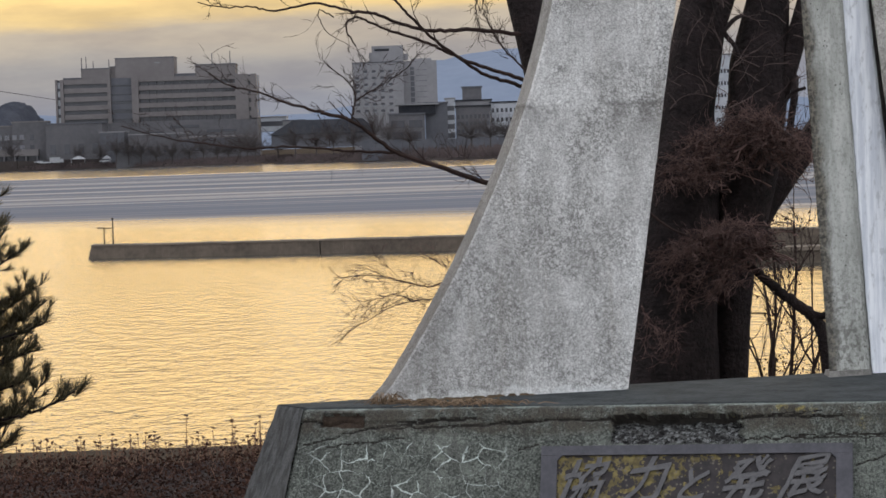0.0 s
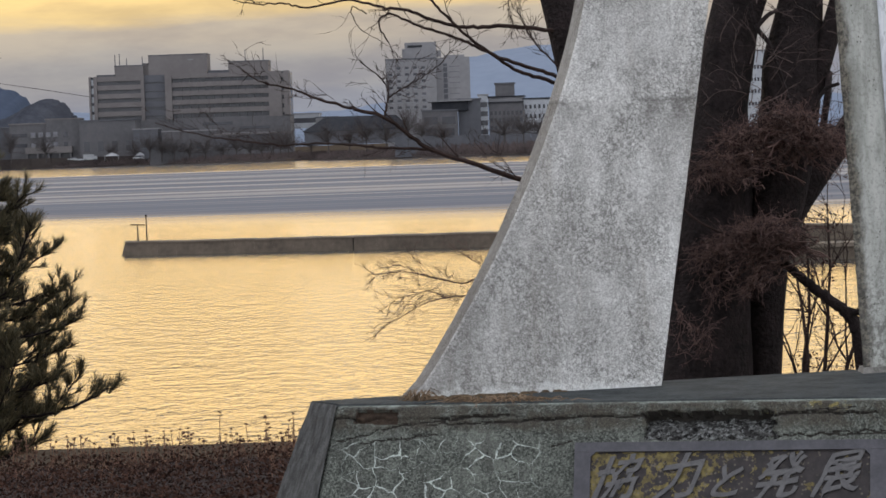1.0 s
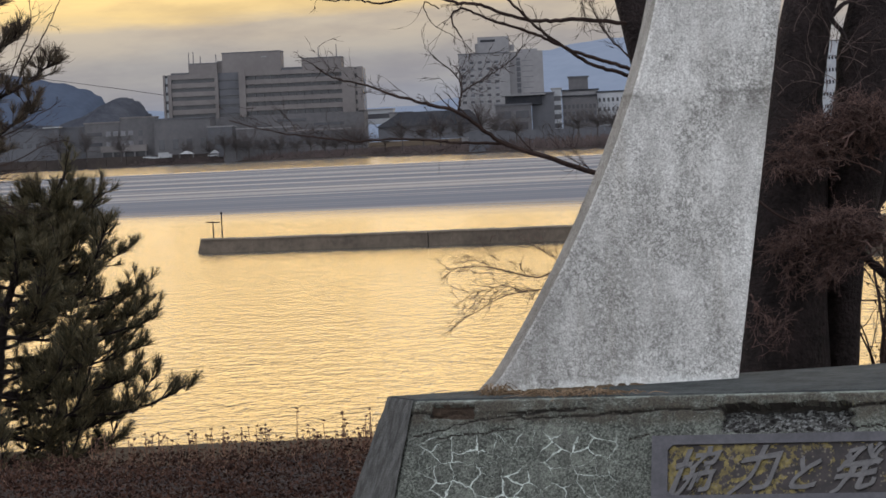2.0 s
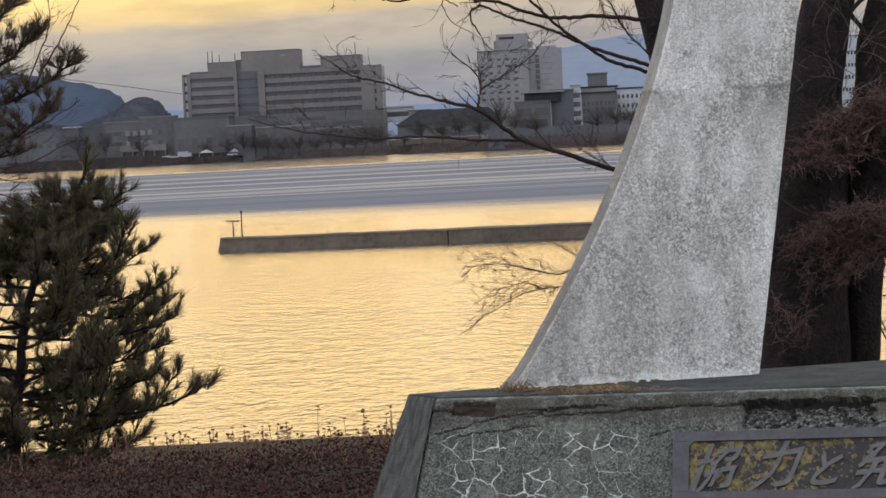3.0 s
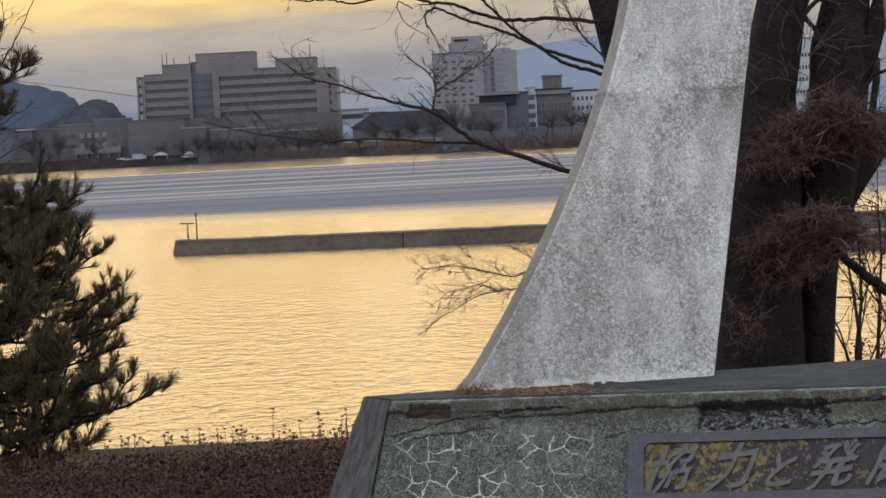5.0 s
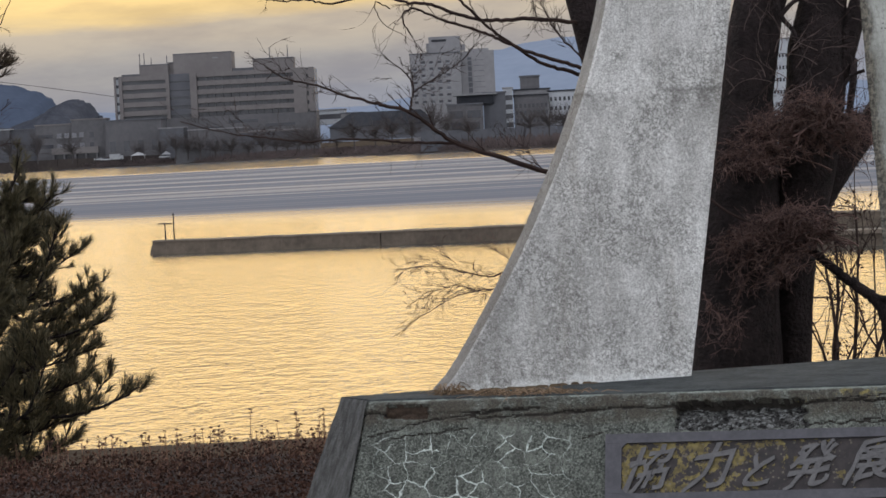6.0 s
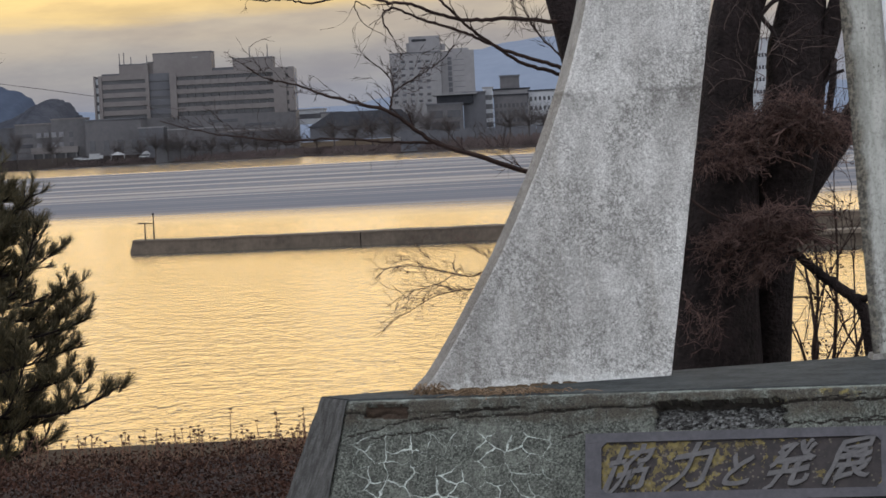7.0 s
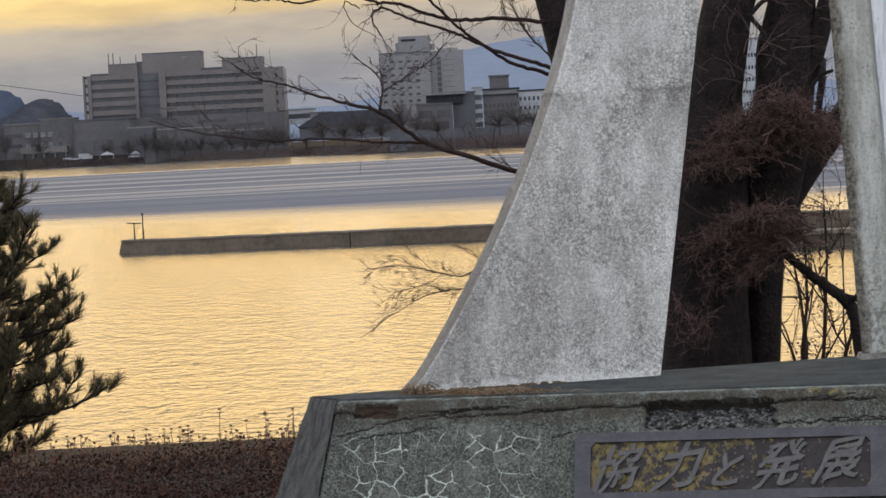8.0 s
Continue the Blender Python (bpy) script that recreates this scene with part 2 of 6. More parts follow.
def plinth_concrete(name):
    n = Nodes(name)
    x, y, z = n.xyz()
    speck = n.noise(135, 5, 0.68)
    patch = n.noise(8, 6, 0.68)
    base = n.mix(n.range(speck, 0.38, 0.62), (0.030, 0.033, 0.029), (0.155, 0.168, 0.148))
    blotch = n.range(n.noise(38, 6, 0.72, n.coords((1, 1, 0.9), (6, 2, 3))), 0.50, 0.62)
    base = n.mix(n.math("MULTIPLY", blotch, 0.55), base, (0.040, 0.043, 0.038))
    base = n.mix(n.math("MULTIPLY", n.range(patch, 0.46, 0.66), 0.55), base, (0.200, 0.215, 0.190))
    # dark damp stains running down
    run = n.noise(7, 4, 0.6, n.coords((3.5, 3.5, 0.5)))
    base = n.mix(n.math("MULTIPLY", n.range(run, 0.5, 0.7), 0.6), base, (0.055, 0.055, 0.050))
    # old rim of the coat: browner, with ochre lichen
    rim = n.range(n.math("MULTIPLY_ADD", n.noise(12), 0.05, z), 0.725, 0.760)
    base = n.mix(n.math("MULTIPLY", rim, n.range(n.noise(14, 6, 0.7), 0.38, 0.58, 0.1, 0.85)), base, (0.056, 0.048, 0.037))
    ochre = n.math("MULTIPLY", n.range(n.noise(11, 5, 0.7, n.coords(shift=(3, 1, 0))), 0.58, 0.68), n.math("MULTIPLY", n.range(x, 0.55, 1.1), rim))
    base = n.mix(n.math("MULTIPLY", ochre, 0.6), base, (0.30, 0.24, 0.06))
    # patchy highlight painted pale along the top edge
    arris = n.math("MULTIPLY", n.range(n.math("MULTIPLY_ADD", n.noise(30, 4), 0.012, z), 0.797, 0.803), n.range(n.noise(16, 4), 0.40, 0.55, 0.15, 0.7))
    base = n.mix(arris, base, (0.26, 0.30, 0.275))
    # white lime that has seeped out of a net of cracks
    warp = n.t.nodes.new("ShaderNodeVectorMath")
    warp.operation = "MULTIPLY_ADD"
    n.t.links.new(n.noise(20, 3, 0.5, None, 1), warp.inputs[0])
    warp.inputs[1].default_value = (0.042, 0.042, 0.042)
    n.t.links.new(n.tc.outputs["Object"], warp.inputs[2])
    sep = n.t.nodes.new("ShaderNodeSeparateXYZ")
    n.t.links.new(warp.outputs[0], sep.inputs[0])
    flat = n.t.nodes.new("ShaderNodeCombineXYZ")
    n.t.links.new(sep.outputs[0], flat.inputs[0])
    n.link(n.math("MULTIPLY", sep.outputs[2], 1.2), flat.inputs[1])
    cells = n.t.nodes.new("ShaderNodeTexVoronoi")
    cells.voronoi_dimensions, cells.feature = "2D", "DISTANCE_TO_EDGE"
    cells.inputs["Scale"].default_value = 16.0
    n.t.links.new(flat.outputs[0], cells.inputs["Vector"])
    net = cells.outputs["Distance"]
    width = n.range(n.noise(9, 3), 0.40, 0.62, 0.004, 0.056)
    line = n.math("SUBTRACT", 1.0, n.range(net, n.math("MULTIPLY", width, 0.45), width))
    area = n.math("MULTIPLY", n.range(n.math("MULTIPLY_ADD", n.noise(9), 0.10, z), 0.730, 0.760, 1.0, 0.0), n.range(n.math("MULTIPLY_ADD", n.noise(6), 0.25, x), 0.20, 0.34, 1.0, 0.0))
    area = n.math("MULTIPLY", area, n.range(n.math("MULTIPLY_ADD", n.noise(6), 0.2, x), -0.36, -0.26))
    base = n.mix(n.math("MULTIPLY", n.math("MULTIPLY", line, area), n.range(n.noise(17, 2), 0.3, 0.5, 0.25, 0.9)), base, (0.48, 0.53, 0.50))
    pits = n.range(n.voronoi(48), 0.08, 0.2, 1.0, 0.0)
    base = n.mix(n.math("MULTIPLY", pits, n.range(n.noise(21), 0.48, 0.6)), base, (0.02, 0.02, 0.02))
    white = n.range(n.voronoi(95), 0.10, 0.2, 1.0, 0.0)
    base = n.mix(n.math("MULTIPLY", white, n.range(n.noise(30), 0.52, 0.64, 0.0, 0.6)), base, (0.42, 0.45, 0.43))
    grit = n.range(n.noise(210, 4, 0.72), 0.36, 0.64, 0.58, 1.32)
    tone = n.t.nodes.new("ShaderNodeCombineColor")
    for k in range(3):
        n.t.links.new(grit, tone.inputs[k])
    base = n.mix(0.9, base, tone.outputs[0], "MULTIPLY")
    return n.done(base, 0.85, n.math("ADD", speck, n.math("MULTIPLY", n.noise(170), 0.5)), 0.7, 0.006, spec=0.3)


def water_material():
    n = Nodes("lake_water")
    n.t.nodes.remove(n.b)
    x, y, z = n.xyz()
    # ruffled near water, a calm belt with grey-blue sky sheen painted in, paler lanes across it, ruffled open water
    # under the far shore
    lanes = n.noise(1.0, 4, 0.6, n.coords((0.0022, 0.024, 1), (4, 2, 0)))
    gusts = n.noise(1.0, 3, 0.5, n.coords((0.03, 0.06, 1), (4, 2, 0)))
    skew = n.math("MULTIPLY_ADD", x, 0.6, y)
    calm = n.range(n.math("MULTIPLY_ADD", lanes, 60.0, skew), 172, 226)
    far = n.range(n.math("MULTIPLY_ADD", lanes, 160.0, y), 730, 800)
    chop = n.noise(1.0, 3, 0.62, n.coords((3.1, 1.45, 1)))
    fine = n.noise(1.0, 2, 0.5, n.coords((7.5, 4.0, 1)))
    swell = n.noise(1.0, 2, 0.5, n.coords((0.55, 0.5, 1)))
    height = n.math("ADD", n.math("ADD", n.math("MULTIPLY", chop, 0.064), n.math("MULTIPLY", fine, 0.011)), n.math("MULTIPLY", swell, 0.022))
    bump = n.t.nodes.new("ShaderNodeBump")
    bump.inputs["Distance"].default_value = 1.0
    near = n.range(gusts, 0.35, 0.65, 0.75, 1.0)
    open_water = n.math("SUBTRACT", 1.0, calm)
    n.link(n.math("ADD", n.math("MULTIPLY", open_water, near), n.math("MULTIPLY", calm, 0.12)), bump.inputs["Strength"])
    n.t.links.new(height, bump.inputs["Height"])
    gloss = n.t.nodes.new("ShaderNodeBsdfGlossy")
    n.link(n.math("ADD", n.math("MULTIPLY", open_water, 0.11), n.math("MULTIPLY", calm, n.range(far, 0.0, 1.0, 0.30, 0.10))), gloss.inputs["Roughness"])
    gloss.inputs["Color"].default_value = (0.98, 0.97, 0.95, 1)
    deep = n.t.nodes.new("ShaderNodeBsdfDiffuse")
    fleck = n.noise(1.0, 4, 0.62, n.coords((0.003, 0.07, 1), (9, 3, 0)))
    streak = n.range(n.math("ADD", n.math("MULTIPLY", lanes, 0.45), n.math("MULTIPLY", fleck, 0.55)), 0.46, 0.62)
    sheen_belt = n.math("MULTIPLY", calm, n.math("SUBTRACT", 1.0, far))
    # the belt's sky sheen, painted as diffuse colour
    sheen_tone = n.mix(streak, (0.086, 0.108, 0.150), (0.205, 0.220, 0.245))
    n.link(n.mix(sheen_belt, (0.045, 0.055, 0.05), sheen_tone), deep.inputs["Color"])
    n.t.links.new(bump.outputs[0], gloss.inputs["Normal"])
    fresnel = n.t.nodes.new("ShaderNodeFresnel")
    fresnel.inputs["IOR"].default_value = 1.33
    mixer = n.t.nodes.new("ShaderNodeMixShader")
    n.link(n.math("MULTIPLY", fresnel.outputs[0], n.math("SUBTRACT", 1.0, n.math("MULTIPLY", sheen_belt, n.range(streak, 0.0, 1.0, 0.93, 0.80)))), mixer.inputs[0])
    n.t.links.new(deep.outputs[0], mixer.inputs[1])
    n.t.links.new(gloss.outputs[0], mixer.inputs[2])
    n.t.links.new(mixer.outputs[0], n.t.nodes["Material Output"].inputs[0])
    return n.m


M_FIN = concrete_fin("weathered_light_concrete", (0.145, 0.138, 0.130), (0.56, 0.55, 0.532), (0.74, 0.735, 0.72), (0.40, 0.375, 0.342))
M_FIN_DIRTY = stained_fin()
M_FIN_PALE = pale_fin()
M_FIN_WARM = concrete_fin("warm_weathered_concrete", (0.12, 0.11, 0.095), (0.40, 0.38, 0.35), (0.56, 0.54, 0.51), (0.27, 0.24, 0.20))
M_EDGE = concrete_fin("darker_fin_edge", (0.10, 0.09, 0.08), (0.26, 0.25, 0.235), (0.36, 0.35, 0.335), (0.17, 0.16, 0.14), 0.0)
M_JOINT = simple("dark_joint", (0.035, 0.033, 0.031), (0.13, 0.122, 0.112), 40, 0.95, 0.4, spec=0.1)
M_PLINTH = plinth_concrete("mossy_cracked_mortar")
def streaked_side():
    # darker than the front coat, with slanting streaks
    n = Nodes("dark_streaked_mortar")
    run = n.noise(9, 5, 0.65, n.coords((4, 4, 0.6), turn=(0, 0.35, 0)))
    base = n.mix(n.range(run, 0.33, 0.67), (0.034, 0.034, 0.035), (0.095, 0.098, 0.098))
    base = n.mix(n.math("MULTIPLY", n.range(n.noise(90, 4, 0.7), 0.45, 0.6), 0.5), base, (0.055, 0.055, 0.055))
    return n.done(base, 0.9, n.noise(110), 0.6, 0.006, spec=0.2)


M_SIDE = streaked_side()
M_TOP = simple("dark_plinth_top", (0.030, 0.034, 0.036), (0.070, 0.077, 0.078), 9, 0.95, 0.4, spec=0.1)
M_GROUND = simple("worn_turf", (0.045, 0.036, 0.028), (0.085, 0.068, 0.052), 1.5, 1.0, 0.6, 14, 0.03, spec=0.0)
M_WATER = water_material()
M_BARK = simple("dark_bark", (0.008, 0.006, 0.006), (0.030, 0.022, 0.022), 9, 0.92, 0.9, 5, 0.02, spec=0.2)
M_TWIG = simple("dark_twig", (0.020, 0.013, 0.012), (0.045, 0.028, 0.024), 20, 0.9, 0.2, spec=0.2)
M_TWIG_PALE = simple("brown_twig", (0.050, 0.032, 0.026), (0.105, 0.066, 0.052), 20, 0.9, 0.2, spec=0.2)
M_RUST = simple("dry_russet_twig", (0.040, 0.026, 0.025), (0.150, 0.094, 0.083), 8, 0.9, 0.1, per_island=True, spec=0.2)
M_NEEDLE = simple("pine_needle", (0.034, 0.032, 0.018), (0.130, 0.106, 0.058), 6, 0.7, 0.1, per_island=True, spec=0.3)
M_NEEDLE_DRY = simple("browning_pine_needle", (0.034, 0.027, 0.020), (0.125, 0.094, 0.066), 6, 0.7, 0.1, per_island=True, spec=0.3)
M_HEDGE = simple("russet_hedge_leaf", (0.018, 0.008, 0.006), (0.066, 0.031, 0.021), 4, 0.85, 0.1, per_island=True, spec=0.2)
M_WEED = simple("dry_weed", (0.09, 0.050, 0.035), (0.22, 0.13, 0.09), 12, 0.9, 0.1, per_island=True, spec=0.2)
M_STRAW = simple("dry_straw", (0.10, 0.068, 0.042), (0.25, 0.175, 0.115), 20, 0.9, 0.1, per_island=True, spec=0.2)
M_COPING = simple("breakwater_coping", (0.075, 0.060, 0.046), (0.16, 0.128, 0.10), 0.9, 0.9, 0.4, 7, 0.05)
M_STONE = simple("breakwater_stone", (0.052, 0.039, 0.029), (0.110, 0.085, 0.064), 0.8, 0.9, 0.4, 6, 0.05)


# ---- mesh helpers ----
class Buf:
    """Vertices and faces of one mesh."""

    def __init__(self):
        self.v, self.f = [], []

    def quad(self, a, b, c, d):
        i = len(self.v)
        self.v += [tuple(a), tuple(b), tuple(c), tuple(d)]
        self.f.append((i, i + 1, i + 2, i + 3))

    def box(self, x0, y0, z0, x1, y1, z1):
        i = len(self.v)
        self.v += [(x, y, z) for z in (z0, z1) for x, y in ((x0, y0), (x1, y0), (x1, y1), (x0, y1))]
        self.f += [tuple(i + k for k in q) for q in ((3, 2, 1, 0), (4, 5, 6, 7), (0, 1, 5, 4), (1, 2, 6, 5), (2, 3, 7, 6), (3, 0, 4, 7))]

    def prism(self, low, high):
        """A closed body between two rings of points."""
        i, n = len(self.v), len(low)
        self.v += [tuple(p) for p in low] + [tuple(p) for p in high]
        self.f += [tuple(range(i + n - 1, i - 1, -1)), tuple(range(i + n, i + 2 * n))]
        self.f += [(i + k, i + (k + 1) % n, i + n + (k + 1) % n, i + n + k) for k in range(n)]

    def tube(self, points, radii, sides=5):
        i, n = len(self.v), len(points)
        pts = [Vector(p) for p in points]
        for k, p in enumerate(pts):
            d = (pts[min(k + 1, n - 1)] - pts[max(k - 1, 0)]).normalized()
            a = d.cross(Vector((0.31, 0.92, 0.23))).normalized()
            b = d.cross(a)
            for s in range(sides):
                w = 2 * math.pi * s / sides
                self.v.append(tuple(p + (a * math.cos(w) + b * math.sin(w)) * radii[k]))
        for k in range(n - 1):
            for s in range(sides):
                u = (s + 1) % sides
                self.f.append((i + k * sides + s, i + k * sides + u, i + (k + 1) * sides + u, i + (k + 1) * sides + s))
        self.f += [tuple(i + s for s in range(sides))[::-1], tuple(i + (n - 1) * sides + s for s in range(sides))]

    def mesh(self, name, smooth=False):
        me = bpy.data.meshes.new(name)
        me.from_pydata(self.v, [], self.f)
        me.validate()
        if smooth:
            me.shade_smooth()
        return me


def part(name, buf, material, parent=None, label="", smooth=False):
    me = buf.mesh(name, smooth) if isinstance(buf, Buf) else buf
    me.materials.clear()
    me.materials.append(material)
    ob = new(name, me)
    if parent:
        ob.parent = parent
    if label:
        ob["label"] = label
    return ob


def thing(name, label, category, at=(0, 0, 0), group="", kind=""):
    ob = new(name)
    ob.location = at
    ob.empty_display_size = 0.2
    return tagged(ob, label, category, group, kind)


def setting(name, buf, material, label, category, kind="structure", smooth=False):
    return tagged(part(name, buf, material, None, "", smooth), label, category, "", kind)


def smooth_path(points, steps=6):
    """A Catmull-Rom curve through the points."""
    p = [Vector(q) for q in points]
    p = [p[0] * 2 - p[1]] + p + [p[-1] * 2 - p[-2]]
    out = []
    for i in range(1, len(p) - 2):
        for s in range(steps):
            t = s / steps
            out.append(0.5 * (2 * p[i] + (p[i + 1] - p[i - 1]) * t + (2 * p[i - 1] - 5 * p[i] + 4 * p[i + 1] - p[i + 2]) * t * t + (3 * p[i] - p[i - 1] - 3 * p[i + 1] + p[i + 2]) * t ** 3))
    return out + [p[-2]]


# ---- ground, lake and far shore ----
# one sheet: lawn at the monument, bank down to the lake bed, lake bed, far shore and hills behind
def ground_height(x, y):
    if y < 30:
        return -0.06 * max(0.0, y - 11) - 0.002 * max(0.0, y - 16) ** 2
    near = -0.06 * 19 - 0.002 * 196
    if y < 46:
        return near - (y - 30) * 0.16
    shore = shore_y(x)
    if y < shore:
        return -4.2
    return min(-4.2 + (y - shore) * 0.13, -0.8) + max(0.0, y - shore - 60) * 0.004


def shore_y(x):
    """The far waterline, running closer towards the right."""
    knots = ((-1600, 1900), (-330, 1420), (-150, 1340), (-85, 1265), (-33, 1100), (15, 1020), (120, 900), (700, 500), (1600, 300))
    for (a, ya), (b, yb) in zip(knots, knots[1:]):
        if x <= b:
            return ya + (yb - ya) * max(0.0, (x - a) / (b - a))
    return knots[-1][1]


g = Buf()
xs = [-2600, -1600, -900, -500] + [-330 + 12 * i for i in range(46)] + [300, 500, 900, 1600, 2600]
near_rows = [-40, -10, 0, 6, 8, 9, 10, 11, 12, 13, 14, 16, 18, 20, 23, 26, 30, 34, 38, 42, 46, 60]
for i, x in enumerate(xs):
    sy = shore_y(x)
    ys = near_rows + [sy - 20, sy - 4, sy + 4, sy + 12, sy + 26, sy + 60, sy + 200, 2600, 3400, 4700]
    for y in ys:
        w = min(1.0, max(0.05, y / 900))
        xx = x if y > 500 else x * w
        g.v.append((xx, y, ground_height(x, y)))
rows_n = len(near_rows) + 10
for i in range(len(xs) - 1):
    for j in range(rows_n - 1):
        a = i * rows_n + j
        g.f.append((a, a + rows_n, a + rows_n + 1, a + 1))
setting("ground", g, M_GROUND, "worn winter turf running down to the lake", "ground", smooth=True)

w = Buf()
w.v = [(-2600, 30, WATER), (2600, 30, WATER), (2600, 2400, WATER), (-2600, 2400, WATER)]
w.f = [(0, 1, 2, 3)]
setting("water", w, M_WATER, "rippled lake water reflecting a golden evening sky", "water")

# ---- breakwater with its marker posts ----
breakwater = thing("breakwater", "low dark stone breakwater standing in the lake", "breakwater", (0, 0, 0))
b = Buf()
BW_LINE = lambda x: 119.2 - 0.29 * (x + 15.0)     # its lakeward foot
for x0, x1, top in ((-15.27, -5.14, -2.075), (-5.1, 20.0, -2.06)):
    n = 12 if x0 < -10 else 26
    for k in range(n):
        a, c = x0 + (x1 - x0) * k / n, x0 + (x1 - x0) * (k + 1) / n - 0.002
        s = 0.24 if (k == 0 and x0 < -10) else 0.0
        jz = random.uniform(-0.015, 0.015)
        ya, yc = BW_LINE(a), BW_LINE(c)
        blk = Buf()
        blk.prism([(a - s * 0.6, ya, -3.6), (c, yc, -3.6), (c, yc + 1.9, -3.6), (a - s * 0.6, ya + 1.9, -3.6)],
                  [(a + s, ya + 0.3, top + jz), (c, yc + 0.3, top + jz), (c, yc + 1.6, top + jz), (a + s, ya + 1.6, top + jz)])
        block_ob = part("block", blk, M_STONE, breakwater)
        cap = Buf()
        cap.prism([(a + s - 0.03, ya + 0.26, top + jz), (c, yc + 0.26, top + jz), (c, yc + 1.64, top + jz), (a + s - 0.03, ya + 1.64, top + jz)],
                  [(a + s - 0.03, ya + 0.28, top + jz + 0.055), (c, yc + 0.28, top + jz + 0.055), (c, yc + 1.62, top + jz + 0.055), (a + s - 0.03, ya + 1.62, top + jz + 0.055)])
        part("coping", cap, M_COPING, block_ob)


def post(at, height, arm):
    t = thing("marker_post", "thin dark marker post standing on the breakwater end", "post", at, "marker posts")
    p = Buf()
    p.tube([(0, 0, -0.05), (0, 0, height)], [0.035, 0.025], 6)
    part("pole", p, M_BARK, t)
    if arm:
        p = Buf()
        p.tube([(-0.30, 0, height - 0.02), (0.30, 0, height - 0.05)], [0.028, 0.028], 6)
        part("crossbar", p, M_BARK, t)
    else:
        p = Buf()
        p.tube([(0, 0, height - 0.05), (0, 0, height + 0.03)], [0.05, 0.05], 8)
        part("lamp_cap", p, M_BARK, t)
    return t


post((-14.50, 119.9, -2.02), 0.74, True)
post((-14.11, 119.8, -2.02), 1.10, False)

# ---- monument ----
monument = thing("monument", "weathered concrete monument with leaning fins on a cracked battered plinth", "monument", (0, 0, 0))
TOP = 0.80
FL, FR = Vector((-0.454, 8.745, TOP)), Vector((3.2, 8.008, TOP))     # front rim
BL, BR = Vector((-0.545, 8.915, TOP)), Vector((3.2, 9.945, TOP))     # back rim
front_out = Vector((-0.198, -0.980, 0))
BATTER = 0.38
# displacement of each rim corner for a metre of drop
drops = {"FL": Vector((-0.235, -0.34, -1)), "BL": Vector((-0.40, -0.07, -1)), "FR": Vector((0.0, -0.39, -1)), "BR": Vector((0.0, 0.05, -1))}
CORE = 0.10
core = Buf()
rim = [FL + Vector((CORE, CORE, -0.004)), FR + Vector((0, CORE, -0.004)), BR + Vector((0, -0.004, -0.004)), BL + Vector((0.02, -0.004, -0.004))]
foot = [c + d * 0.80 for c, d in zip(rim, (drops["FL"], drops["FR"], drops["BR"], drops["BL"]))]
core.prism(foot, rim)
part("plinth_core", core, M_PLINTH, monument)

along = (FR - FL).normalized()
down = Vector((front_out.x * BATTER, front_out.y * BATTER, -1)).normalized()
outward = along.cross(down).normalized()
if outward.y > 0:
    outward = -outward


def step(v, lo, hi):
    v = min(1.0, max(0.0, (v - lo) / (hi - lo)))
    return v * v * (3 - 2 * v)


def crack_line(s):
    return 0.047 + 0.014 * noise.noise((s * 5, 1, 1)) + 0.010 * noise.noise((s * 17, 4, 1)) + 0.005 * noise.noise((s * 60, 9, 1))


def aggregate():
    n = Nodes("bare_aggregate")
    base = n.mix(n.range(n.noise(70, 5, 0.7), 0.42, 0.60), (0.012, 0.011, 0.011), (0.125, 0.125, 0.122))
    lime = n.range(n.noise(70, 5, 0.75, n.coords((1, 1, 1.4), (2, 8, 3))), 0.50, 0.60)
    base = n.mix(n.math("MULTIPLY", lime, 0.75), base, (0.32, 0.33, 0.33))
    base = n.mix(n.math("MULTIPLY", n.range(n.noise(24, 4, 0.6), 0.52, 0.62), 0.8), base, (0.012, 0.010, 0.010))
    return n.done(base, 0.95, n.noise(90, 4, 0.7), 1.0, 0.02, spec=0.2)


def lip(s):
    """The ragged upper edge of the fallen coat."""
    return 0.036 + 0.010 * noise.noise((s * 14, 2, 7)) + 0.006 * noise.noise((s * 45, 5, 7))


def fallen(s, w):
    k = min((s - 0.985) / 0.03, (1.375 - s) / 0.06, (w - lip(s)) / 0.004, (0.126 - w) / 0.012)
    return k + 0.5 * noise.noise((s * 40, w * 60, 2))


def chip(s, w):
    k = min((s - 0.065) / 0.012, (0.205 - s) / 0.010, (w - 0.020) / 0.006, (0.058 + 0.05 * (s - 0.065) - w) / 0.006)
    return k + 0.6 * noise.noise((s * 50, w * 60, 5))


BRANCHES = ((1.36, 1.86, 0.114, 0.110), (0.21, 0.36, 0.070, 0.052), (0.36, 0.56, 0.046, 0.036), (0.10, 0.34, 0.125, 0.098), (0.045, 0.06, 0.03, 0.16), (0.40, 0.62, 0.066, 0.060), (0.70, 0.765, 0.14, 0.125), (0.02, 0.25, 0.12, 0.06), (1.34, 1.62, 0.05, 0.028), (1.55, 1.95, 0.105, 0.10), (0.3, 0.75, 0.068, 0.052), (1.72, 1.95, 0.20, 0.12))


